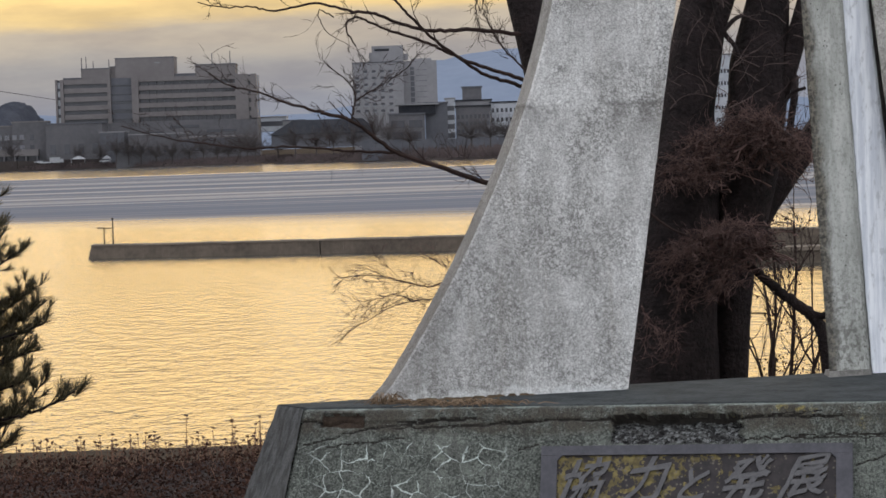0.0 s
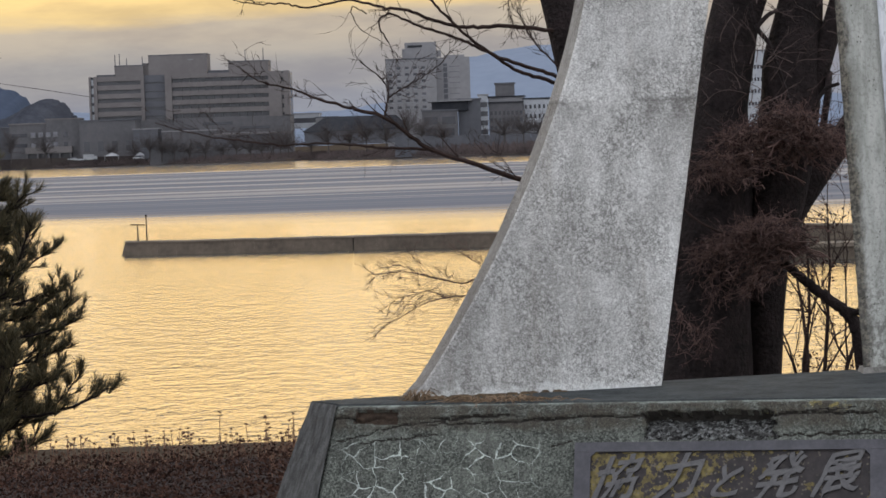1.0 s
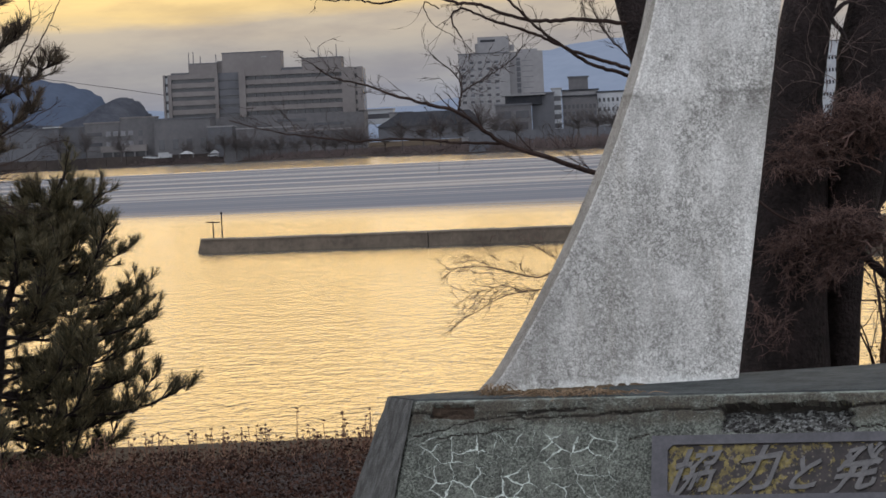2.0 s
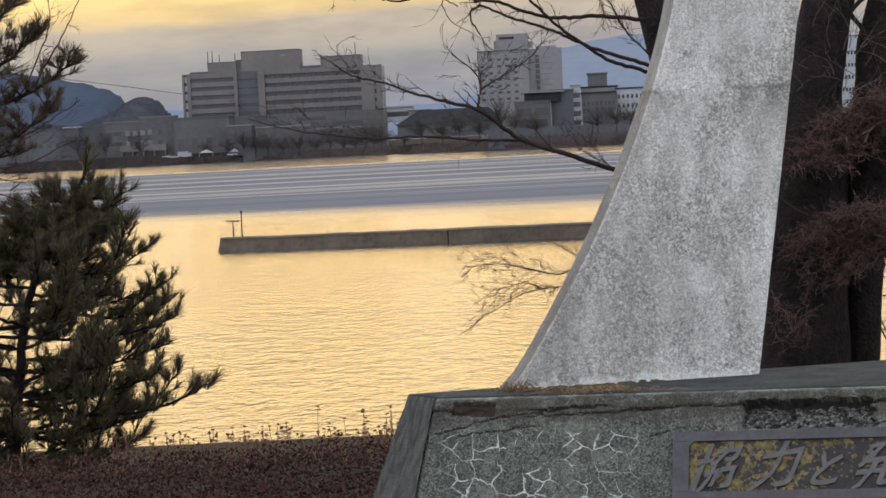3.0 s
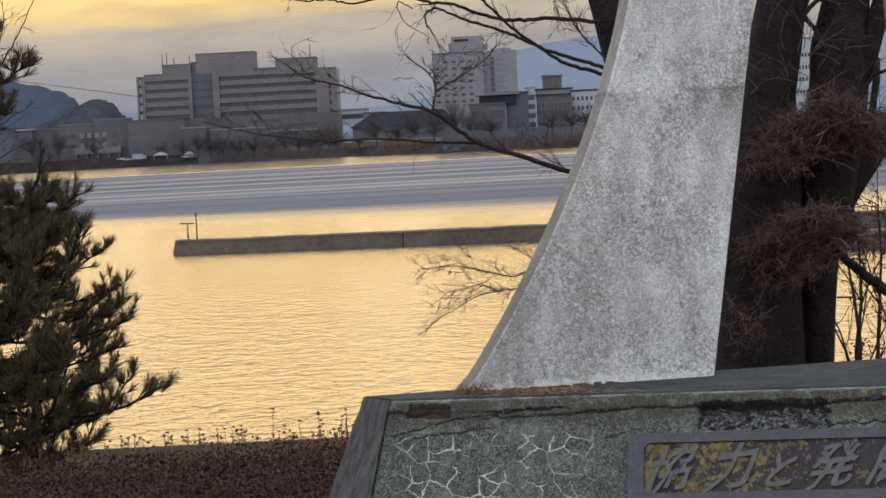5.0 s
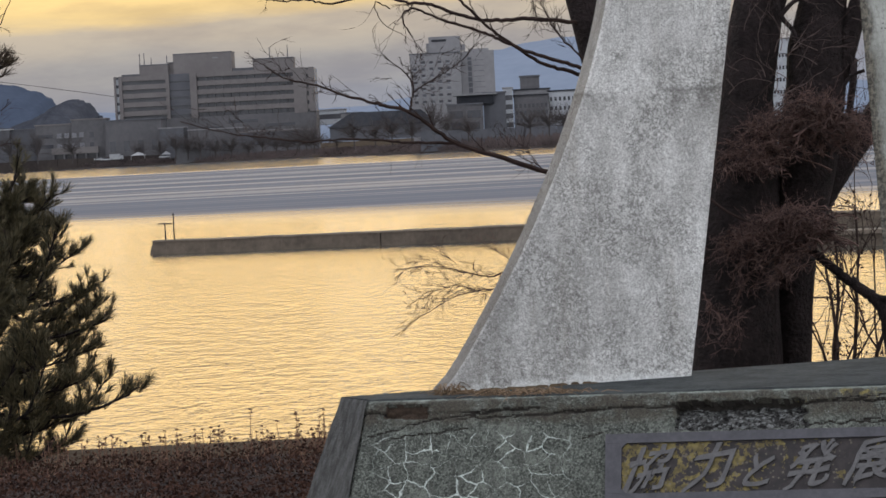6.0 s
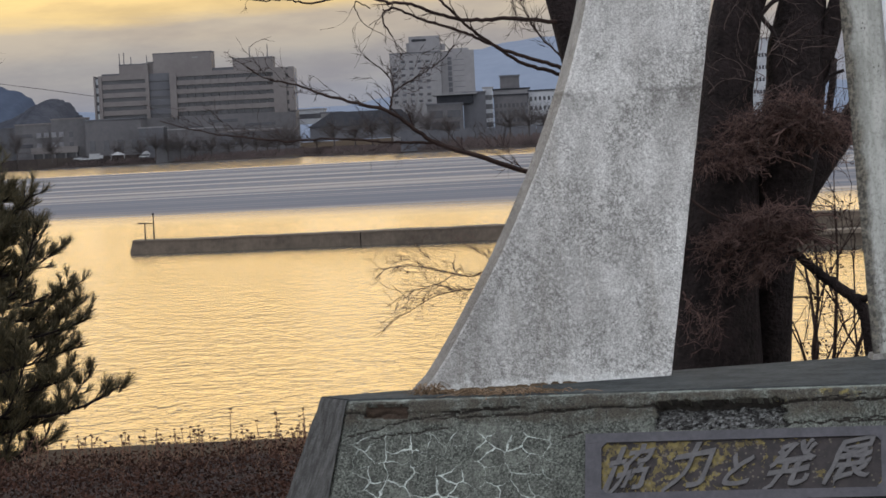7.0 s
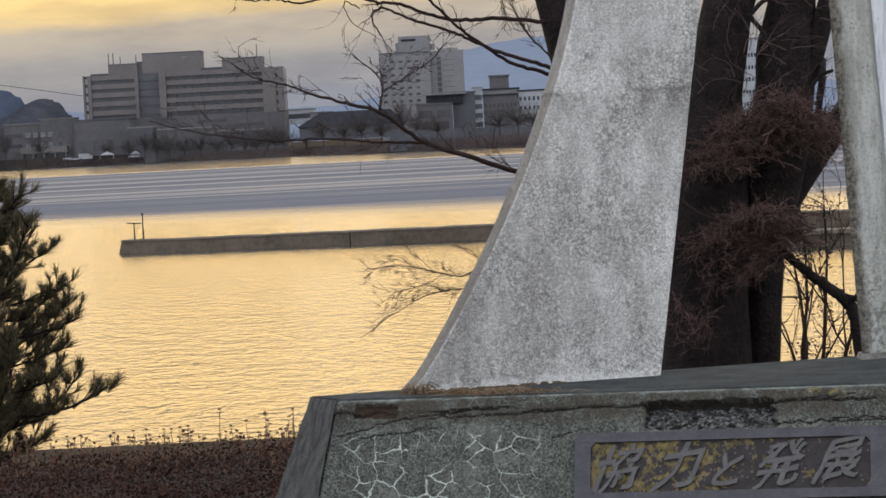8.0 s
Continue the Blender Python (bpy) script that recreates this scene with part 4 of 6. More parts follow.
bough([(0.386, 11.350, 2.049), (0.328, 11.350, 2.056), (0.145, 11.300, 2.076), (-0.003, 11.300, 2.076), (-0.133, 11.250, 2.103), (-0.240, 11.200, 2.147), (-0.336, 11.200, 2.162)], 0.0105, 0.006)
bough([(-0.336, 11.200, 2.162), (-0.480, 11.200, 2.196), (-0.636, 11.150, 2.171), (-0.737, 11.100, 2.188), (-0.827, 11.100, 2.186), (-0.938, 11.100, 2.212)], 0.006, 0.002)
bough([(0.492, 11.350, 1.799), (0.334, 11.350, 1.875), (0.200, 11.300, 1.919), (0.092, 11.300, 1.964), (-0.015, 11.250, 2.047), (-0.109, 11.200, 2.143), (-0.178, 11.200, 2.219)], 0.010, 0.005)
bough([(0.482, 11.400, 1.777), (0.335, 11.400, 1.849), (0.200, 11.400, 1.894), (0.056, 11.350, 1.985), (-0.052, 11.350, 2.036), (-0.221, 11.300, 2.097), (-0.317, 11.300, 2.141), (-0.362, 11.300, 2.104), (-0.324, 11.300, 2.025)], 0.010, 0.003)
bough([(0.419, 11.200, 1.821), (0.345, 11.200, 1.911), (0.266, 11.200, 1.997), (0.219, 11.200, 2.080), (0.192, 11.200, 2.140)], 0.005, 0.002)
bough([(0.409, 11.300, 1.401), (0.273, 11.300, 1.429), (0.172, 11.250, 1.462), (0.004, 11.200, 1.525), (-0.164, 11.200, 1.587), (-0.257, 11.150, 1.653), (-0.348, 11.100, 1.723), (-0.468, 11.100, 1.761)], 0.014, 0.007)
bough([(-0.468, 11.100, 1.761), (-0.610, 11.100, 1.806), (-0.712, 11.050, 1.849), (-0.815, 11.000, 1.875), (-0.897, 11.000, 1.925)], 0.007, 0.002)
bough([(-0.177, 11.200, 1.592), (-0.290, 11.200, 1.600), (-0.405, 11.200, 1.606), (-0.569, 11.150, 1.630), (-0.771, 11.100, 1.628), (-0.951, 11.100, 1.656), (-1.069, 11.100, 1.676), (-1.258, 11.100, 1.731)], 0.007, 0.002)
bough([(-0.346, 11.100, 1.726), (-0.335, 11.100, 1.772), (-0.327, 11.100, 1.819), (-0.356, 11.100, 1.880), (-0.437, 11.100, 1.946)], 0.006, 0.002)
bough([(-0.328, 11.100, 1.799), (-0.275, 11.100, 1.833), (-0.225, 11.100, 1.858), (-0.158, 11.100, 1.898), (-0.101, 11.100, 1.939)], 0.004, 0.0015)
bough([(-0.407, 11.200, 2.141), (-0.462, 11.200, 2.170), (-0.453, 11.200, 2.109), (-0.421, 11.200, 2.070), (-0.361, 11.200, 2.032)], 0.003, 0.0012)
bough([(0.001, 11.200, 2.331), (0.162, 11.200, 2.258), (0.165, 11.200, 2.172), (0.160, 11.200, 2.134)], 0.003, 0.002)
bough([(0.181, 11.200, 1.456), (0.148, 11.200, 1.491), (0.092, 11.200, 1.515), (0.048, 11.200, 1.551)], 0.003, 0.001)
bough([(0.138, 11.000, 0.937), (0.031, 11.000, 1.074), (-0.054, 11.000, 1.059), (-0.142, 10.950, 1.082), (-0.233, 10.900, 1.109), (-0.310, 10.900, 1.116), (-0.409, 10.900, 1.111)], 0.0055, 0.0015)
bough([(0.030, 11.000, 1.052), (-0.049, 11.000, 1.010), (-0.116, 11.000, 1.007), (-0.216, 10.950, 0.985), (-0.305, 10.900, 0.940), (-0.390, 10.900, 0.894)], 0.005, 0.0013)
bough([(0.065, 11.000, 1.073), (0.022, 11.000, 1.123), (-0.033, 11.000, 1.161), (-0.109, 11.000, 1.217)], 0.004, 0.0013)
bough([(-0.091, 11.000, 1.067), (-0.191, 11.000, 1.088), (-0.279, 11.000, 1.129), (-0.345, 11.000, 1.144)], 0.003, 0.001)
bough([(-0.116, 11.000, 1.005), (-0.193, 11.000, 1.032), (-0.271, 11.000, 1.017), (-0.361, 11.000, 1.009)], 0.003, 0.001)

# umbrella-like sprays of dry russet twigs arching out in front of the stems
def umbrella(root, rim, count, twig, depth=0.16, fill=0.4):
    spray = Buf()
    root = Vector(root)
    edge = smooth_path([(x, root.y, z) for x, z in rim], 8)
    for k in range(count):
        tip = random.choice(edge) + Vector((random.gauss(0, 0.012), random.uniform(-depth, depth), random.gauss(0, 0.012)))
        heart = root + Vector((random.gauss(0, 0.09), random.gauss(0, 0.05), random.gauss(0, 0.045)))
        tip = heart.lerp(tip, 1.0 - fill * random.random() ** 1.3)
        bow = Vector((0, 0, random.uniform(0.02, 0.16) * (tip - heart).length))
        path = smooth_path([heart, heart.lerp(tip, 0.35) + bow, heart.lerp(tip, 0.72) + bow * 0.9, tip], 4)
        path = [p + Vector((random.gauss(0, 0.008), random.gauss(0, 0.008), random.gauss(0, 0.008))) for p in path]
        m = len(path)
        spray.tube(path, [0.0034 - 0.0022 * q / m for q in range(m)], 3)
        for q in range(int(m * 0.3), m):
            way = (path[q] - path[q - 1]).normalized()
            for j in range(2):
                grow(spray, path[q], way * 0.45 + Vector((random.gauss(0, 0.8), random.gauss(0, 0.5), random.gauss(0.0, 0.55))), twig * random.uniform(0.5, 1.2), 0.0016, 1, 0.9, 0.05, 3, (2, 4))
    part("russet_spray", spray, M_RUST, tree, "spray of dry russet twigs")["kind"] = "stuff"


umbrella((1.27, 11.27, 1.50), [(0.92, 1.54), (1.00, 1.61), (1.12, 1.675), (1.26, 1.71), (1.38, 1.70), (1.47, 1.655), (1.51, 1.57)], 84, 0.060)
umbrella((1.12, 11.25, 1.45), [(0.83, 1.40), (0.84, 1.46), (0.90, 1.51), (0.99, 1.53), (1.02, 1.42)], 24, 0.06)
umbrella((1.36, 11.25, 1.56), [(1.44, 1.58), (1.49, 1.52), (1.51, 1.45), (1.46, 1.40)], 16, 0.055)
umbrella((1.26, 11.22, 1.16), [(0.82, 1.00), (0.80, 1.10), (0.90, 1.18), (1.02, 1.225), (1.14, 1.235), (1.24, 1.215)], 62, 0.06, fill=0.3)
umbrella((1.26, 11.22, 1.16), [(0.86, 0.95), (0.97, 0.93), (1.07, 0.97), (1.16, 1.03)], 22, 0.055)
umbrella((0.80, 11.2, 0.93), [(0.80, 0.72), (0.86, 0.68), (0.93, 0.70), (0.92, 0.80)], 7, 0.05)
dark_twigs = Buf()
for k in range(70):
    p = Vector((1.045, 11.100, 1.910)) + Vector((random.uniform(-0.16, 0.5), random.uniform(-0.1, 0.1), random.uniform(-0.3, 0.35)))
    grow(dark_twigs, p, (random.uniform(-1, 1), random.uniform(-0.4, 0.4), random.uniform(-0.3, 0.9)), random.uniform(0.08, 0.22), 0.0022, 1, 0.8, 0.02, 3, (2, 4))
part("twig_tangle", dark_twigs, simple("grey_brown_twig", (0.05, 0.036, 0.034), (0.11, 0.082, 0.075), 20, 0.9, 0.1, per_island=True, spec=0.1), tree)["kind"] = "stuff"

# leafy shrub on the bank, seen between the stems and the fin
shrub_tips = []
shrub = thing("shrub", "bare thin-stemmed shrub with a few dark red leaves", "shrub", (0, 0, 0))
for shift, lean in ((0.000, -0.10), (0.030, 0.12), (0.061, 0.45), (0.173, 0.10), (-0.051, 0.25)):
    b = Buf()
    base = Vector((1.473, 12.600, 0.259)) + Vector((shift, random.uniform(-0.2, 0.2), -0.35))
    pts = grow(b, base, (lean * 0.5, 0, 1), 1.35, 0.014, 3, 0.75, 0.0, 4, (4, 6))
    shrub_tips += pts[2:]
    part("stem", b, M_TWIG, shrub)
leaves = Buf()
for k in range(900):
    p = random.choice(shrub_tips) + Vector((random.gauss(0, 0.035), random.gauss(0, 0.04), random.gauss(0, 0.035)))
    e1 = Vector((random.gauss(0, 1), random.gauss(0, 1), random.gauss(0, 1))).normalized() * random.uniform(0.005, 0.013)
    e2 = e1.cross(Vector((random.gauss(0, 1), random.gauss(0, 1), random.gauss(0, 1)))).normalized() * 0.005
    leaves.quad(p - e1, p + e2, p + e1, p - e2)
part("leaves", leaves, M_HEDGE, shrub)


# ---- pines ----
def tuft(buf, at, way, size, count):
    way = Vector(way).normalized()
    side = way.cross(Vector((0.3, 0.5, 0.81))).normalized()
    other = way.cross(side)
    for k in range(count):
        a, o = random.uniform(0, 2 * math.pi), random.uniform(0.15, 0.95)
        d = (way + (side * math.cos(a) + other * math.sin(a)) * o + Vector((0, 0, 0.15))).normalized() * size * random.uniform(0.7, 1.1)
        root = at - way * size * random.uniform(0, 0.6)
        wdt = d.cross(Vector((random.gauss(0, 1), random.gauss(0, 1), random.gauss(0, 1)))).normalized() * 0.0015
        i = len(buf.v)
        tip = root + d
        buf.v += [tuple(root - wdt), tuple(root + wdt), tuple(tip + wdt * 0.4), tuple(tip - wdt * 0.4)]
        buf.f.append((i, i + 1, i + 2, i + 3))


def pine_branch(wood, needles, points, r0, bushy, size=0.085):
    path = limb(wood, points, r0, 0.003, 6, 6, 0.003)
    n = len(path)
    for k in range(int(n * 0.25), n):
        d = (path[min(k + 1, n - 1)] - path[max(k - 1, 0)]).normalized()
        for j in range(bushy):
            way = (d * 0.7 + Vector((random.gauss(0, 0.55), random.gauss(0, 0.55), random.uniform(-0.1, 0.9)))).normalized()
            reach = random.uniform(0.03, 0.15) * (1.1 - 0.5 * k / n)
            tip = path[k] + way * reach
            wood.tube([path[k], path[k].lerp(tip, 0.5) + Vector((0, 0, -0.004)), tip], [0.0032, 0.0027, 0.002], 4)
            tuft(needles, tip, way + Vector((0, 0, 0.35)), size * random.uniform(0.75, 1.1), 40)
    tuft(needles, path[-1], path[-1] - path[-2] + Vector((0, 0, 0.01)), size, 44)


pine = thing("pine_tree", "young dark green pine standing on the lake bank", "tree", (0, 0, 0), "pines")
wood, needles = Buf(), Buf()
trunk_path = limb(wood, [(-2.80, 13.5, -0.30), (-2.775, 13.5, 0.087), (-2.73, 13.5, 0.473), (-2.655, 13.5, 0.911), (-2.53, 13.5, 1.23), (-2.40, 13.5, 1.44), (-2.335, 13.5, 1.54)], 0.034, 0.006, 8, 9, 0.003)
for rise, reach, number in ((-0.27, 0.62, 10), (-0.15, 0.64, 10), (0.0, 0.62, 9), (0.08, 0.60, 8), (0.15, 0.57, 9), (0.314, 0.60, 10), (0.477, 0.56, 10), (0.655, 0.43, 9), (0.805, 0.33, 9), (0.89, 0.19, 7), (0.97, 0.10, 5)):
    foot_z = Vector((-2.516, 13.500, 0.344)).z + rise
    turn = random.uniform(0, 6.28)
    for k in range(number):
        a = turn + 6.28 * k / number + random.gauss(0, 0.2)
        r = reach * random.uniform(0.8, 1.18) * (1.14 if math.cos(a) > 0 else 1.35 if rise < 0.6 else 0.9)
        d = Vector((math.cos(a), math.sin(a), 0))
        zz = foot_z + random.uniform(-0.098, 0.098)
        level = min(trunk_path, key=lambda p: abs(p.z - zz))
        pine_branch(wood, needles, [level, level + d * r * 0.4 + Vector((0, 0, r * random.uniform(-0.02, 0.12))), level + d * r * 0.75 + Vector((0, 0, r * random.uniform(0.0, 0.18))), level + d * r + Vector((0, 0, r * random.uniform(0.15, 0.60)))], 0.010, random.choice((2, 3)), 0.066)
pine_branch(wood, needles, [(-2.72, 13.5, 0.43), (-2.304, 13.400, 0.372), (-2.055, 13.400, 0.387), (-1.887, 13.400, 0.442), (-1.757, 13.400, 0.507)], 0.012, 1)
pine_branch(wood, needles, [(-2.40, 13.5, 1.42), (-2.345, 13.5, 1.53), (-2.330, 13.5, 1.605)], 0.006, 1, 0.055)
for x, z in ((-2.14, 1.45), (-2.18, 1.30), (-2.02, 1.185), (-1.95, 1.01), (-1.90, 0.85), (-1.97, 0.72), (-2.04, 0.575), (-2.09, 0.40)):
    level = min(trunk_path, key=lambda p: abs(p.z - z + 0.12))
    tip = Vector((x - 0.03, 13.45, z - 0.02))
    pine_branch(wood, needles, [level, level.lerp(tip, 0.4) + Vector((0, 0, -0.05)), level.lerp(tip, 0.75) + Vector((0, 0, -0.045)), tip], 0.009, 2, 0.06)
limb(wood, [(-2.775, 13.500, 0.06), (-2.637, 13.500, 0.087), (-2.456, 13.400, 0.118), (-2.287, 13.400, 0.179), (-2.213, 13.400, 0.271)], 0.016, 0.008, 6, 6)
part("trunk", wood, M_BARK, pine)
part("needles", needles, M_NEEDLE, pine, "dark green needle tufts")

pine = thing("pine_tree", "tall pine on the bank with sparse browning needles", "tree", (0, 0, 0), "pines")
wood, needles, bare = Buf(), Buf(), Buf()
limb(wood, [(-3.131, 12.500, -0.438), (-3.043, 12.500, 0.588), (-2.955, 12.500, 1.606), (-2.867, 12.500, 2.212), (-2.801, 12.500, 2.868)], 0.07, 0.04, 8, 10, 0.004)
for points in ([(-2.953, 12.500, 1.632), (-2.646, 12.400, 1.687), (-2.420, 12.300, 1.731), (-2.314, 12.300, 1.813), (-2.262, 12.300, 1.848)],
               [(-2.931, 12.500, 1.783), (-2.610, 12.400, 1.855), (-2.384, 12.300, 1.904), (-2.254, 12.300, 1.972), (-2.155, 12.300, 2.042)],
               [(-2.906, 12.500, 1.986), (-2.626, 12.400, 2.019), (-2.451, 12.300, 2.058), (-2.371, 12.300, 2.128), (-2.318, 12.300, 2.170)],
               [(-2.871, 12.500, 2.136), (-2.641, 12.400, 2.196), (-2.490, 12.300, 2.247), (-2.416, 12.300, 2.305)],
               [(-2.972, 12.500, 1.531), (-2.728, 12.400, 1.596), (-2.552, 12.300, 1.625), (-2.424, 12.300, 1.656)]):
    pine_branch(wood, needles, points, 0.012, 2, 0.06)
for points in ([(-2.726, 12.300, 1.672), (-2.401, 12.200, 1.717), (-2.220, 12.200, 1.807), (-2.117, 12.200, 1.864)], [(-2.384, 12.300, 1.904), (-2.297, 12.300, 2.099), (-2.234, 12.200, 2.216), (-2.234, 12.200, 2.340)],
               [(-2.529, 12.300, 1.586), (-2.357, 12.200, 1.603), (-2.178, 12.200, 1.681), (-2.077, 12.200, 1.688)], [(-2.331, 12.300, 1.951), (-2.202, 12.200, 2.116), (-2.133, 12.200, 2.236), (-2.076, 12.200, 2.356)]):
    path = limb(bare, points, 0.004, 0.0015, 6, 5, 0.002)
    for k in range(4, len(path), 3):
        grow(bare, path[k], (random.uniform(-0.4, 1), random.uniform(-0.3, 0.3), random.uniform(-0.2, 1)), random.uniform(0.04, 0.12), 0.0017, 1, 0.7)
for k in range(34):
    at = Vector((random.uniform(-2.78, -2.45), 12.25 + random.uniform(-0.1, 0.1), random.uniform(1.35, 2.15)))
    grow(bare, at, (1.0, 0, random.uniform(-0.5, 0.8)), random.uniform(0.15, 0.34), 0.0030, 2, 0.6, 0.0, 3, (2, 4))
for k in range(90):
    at = Vector((random.uniform(-2.80, -2.42), 12.35 + random.uniform(-0.1, 0.1), random.uniform(1.66, 2.25)))
    tuft(needles, at, (random.uniform(-0.2, 1), random.gauss(0, 0.4), random.uniform(-0.1, 0.9)), 0.06, 34)
part("trunk", wood, M_BARK, pine)
part("needles", needles, M_NEEDLE_DRY, pine, "sparse browning needle tufts")
part("bare_bough", bare, M_TWIG, pine)


# ---- hedge and dry weeds on the bank ----
def hedge_top(x, y):
    k = step(y, 9.4, 9.9) * (1 - step(y, 11.95, 12.35))
    return k * (0.315 + 0.018 * x * 0.2 + 0.035 * noise.noise((x * 1.6, y * 1.6, 2)) + 0.03 * noise.noise((x * 5, y * 5, 6)))


# one bumpy sheet just below the leaves, darker than they are
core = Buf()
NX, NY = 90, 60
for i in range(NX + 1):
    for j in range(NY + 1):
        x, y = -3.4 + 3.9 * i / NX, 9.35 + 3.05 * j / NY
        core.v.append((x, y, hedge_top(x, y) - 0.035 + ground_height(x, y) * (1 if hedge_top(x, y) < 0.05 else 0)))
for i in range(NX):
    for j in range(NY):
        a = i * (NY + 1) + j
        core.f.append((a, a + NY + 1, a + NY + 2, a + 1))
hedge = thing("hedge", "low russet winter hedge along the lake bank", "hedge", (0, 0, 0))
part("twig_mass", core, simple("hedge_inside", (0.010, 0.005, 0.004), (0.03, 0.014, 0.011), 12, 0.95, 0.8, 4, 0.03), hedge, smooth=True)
leaf = Buf()
for k in range(46000):
    x, y = random.uniform(-3.2, 0.1), random.uniform(9.6, 12.35)
    z = hedge_top(x, y) + random.uniform(-0.04, 0.022) * (1 + random.random())
    p = Vector((x, y, z))
    e1 = Vector((random.gauss(0, 1), random.gauss(0, 0.7), random.gauss(0, 0.8))).normalized() * random.uniform(0.005, 0.013)
    e2 = e1.cross(Vector((random.gauss(0, 1), random.gauss(0, 1), random.gauss(0, 1)))).normalized() * random.uniform(0.003, 0.006)
    leaf.quad(p - e1, p + e2, p + e1, p - e2)
part("leaves", leaf, M_HEDGE, hedge, "small russet winter leaves")["kind"] = "stuff"
sprig = Buf()
for k in range(420):
    x, y = random.uniform(-3.2, 0.0), random.uniform(11.2, 12.3)
    grow(sprig, (x, y, hedge_top(x, y) - 0.02), (random.gauss(0, 0.3), 0, 1), random.uniform(0.03, 0.08), 0.0018, 1, 0.8, 0, 3, (1, 3))
part("twig_growth", sprig, M_WEED, hedge)["kind"] = "stuff"


def weed(x, y, height, heads):
    t = thing("dry_weed", "dry brown weed stalk with seed heads behind the hedge", "weed", (x, y, 0.0), "dry weeds")
    b, h = Buf(), Buf()
    tip = Vector((random.gauss(0, 0.015), 0, height))
    b.tube([(0, 0, 0), tip * 0.5 + Vector((random.gauss(0, 0.006), 0, 0)), tip], [0.0028, 0.0022, 0.0016], 4)
    for k in range(heads):
        f = random.uniform(0.62, 1.0) if k else 1.0
        p = tip * f + Vector((random.gauss(0, 0.022) * (k > 0), random.gauss(0, 0.01), 0.008))
        if k:
            b.tube([tip * (f - 0.08), p], [0.0014, 0.001], 3)
        for j in range(14):
            e1 = Vector((random.gauss(0, 1), random.gauss(0, 1), abs(random.gauss(0, 1)))).normalized() * random.uniform(0.005, 0.013)
            e2 = e1.cross(Vector((random.gauss(0, 1), random.gauss(0, 1), random.gauss(0, 1)))).normalized() * 0.004
            h.quad(p, p + e1 * 0.5 + e2, p + e1, p + e1 * 0.5 - e2)
    part("stalk", b, M_WEED, t)
    part("seed_head", h, M_WEED, t)["kind"] = "stuff"


for k in range(110):
    f = random.random()
    x = -2.35 + 1.65 * f ** 0.6
    weed(x, random.uniform(12.1, 12.7), 0.300 + random.uniform(0.0, 0.05) + (0.07 if random.random() < 0.1 else 0), random.randint(2, 5))


# ---- far shore ----
M_WALL = simple("far_grey_brown_wall", (0.115, 0.104, 0.105), (0.160, 0.146, 0.146), 0.05, 0.9, 0.1, 9)
M_WALL_PALE = simple("far_pale_wall", (0.165, 0.163, 0.174), (0.222, 0.218, 0.229), 0.05, 0.9, 0.1, 9)
M_WALL_DIM = simple("far_dim_wall", (0.064, 0.066, 0.078), (0.098, 0.100, 0.114), 0.05, 0.9, 0.1, 9)
M_WALL_LOW = simple("far_stained_wall", (0.070, 0.069, 0.076), (0.112, 0.108, 0.116), 0.06, 0.9, 0.1, 9)
M_WALL_WHITE = simple("far_white_wall", (0.28, 0.295, 0.325), (0.38, 0.395, 0.425), 0.06, 0.85, 0.1, 9)
M_ROOF_DARK = simple("far_dark_roof", (0.022, 0.023, 0.028), (0.042, 0.044, 0.050), 0.08, 0.95, 0.1, 9, spec=0.0)
M_PANE = simple("far_window_glass", (0.030, 0.031, 0.039), (0.056, 0.057, 0.068), 0.15, 0.25, 0.0, 5)
M_PANE_LIT = simple("far_pale_window", (0.11, 0.11, 0.13), (0.17, 0.17, 0.19), 0.3, 0.3, 0.0, 5)
M_BANK = simple("far_bank", (0.034, 0.029, 0.029), (0.066, 0.055, 0.051), 0.04, 1.0, 0.3, 12, spec=0.0)
M_FAR_TWIG = simple("far_bare_twigs", (0.035, 0.029, 0.030), (0.065, 0.055, 0.055), 0.5, 0.95, 0.0)
M_CAR = simple("far_white_paint", (0.22, 0.225, 0.24), (0.32, 0.325, 0.34), 0.6, 0.5, 0.0)
# distance haze is painted into the ridge and far hill base colours
M_RIDGE = simple("wooded_ridge_haze_blue", (0.165, 0.200, 0.265), (0.195, 0.230, 0.298), 0.006, 1.0, 0.2, 8, spec=0.0)
M_HILL_FAR = simple("haze_tinted_wooded_hill", (0.052, 0.066, 0.098), (0.066, 0.082, 0.118), 0.02, 1.0, 0.1, 8, spec=0.0)
M_HILL = simple("wooded_hill", (0.036, 0.040, 0.052), (0.066, 0.070, 0.084), 0.03, 1.0, 0.4, 8, spec=0.0)


def block(name, parent, material, x0, y0, z0, x1, y1, z1, label=""):
    b = Buf()
    b.box(x0, y0, z0, x1, y1, z1)
    return part(name, b, material, parent, label)


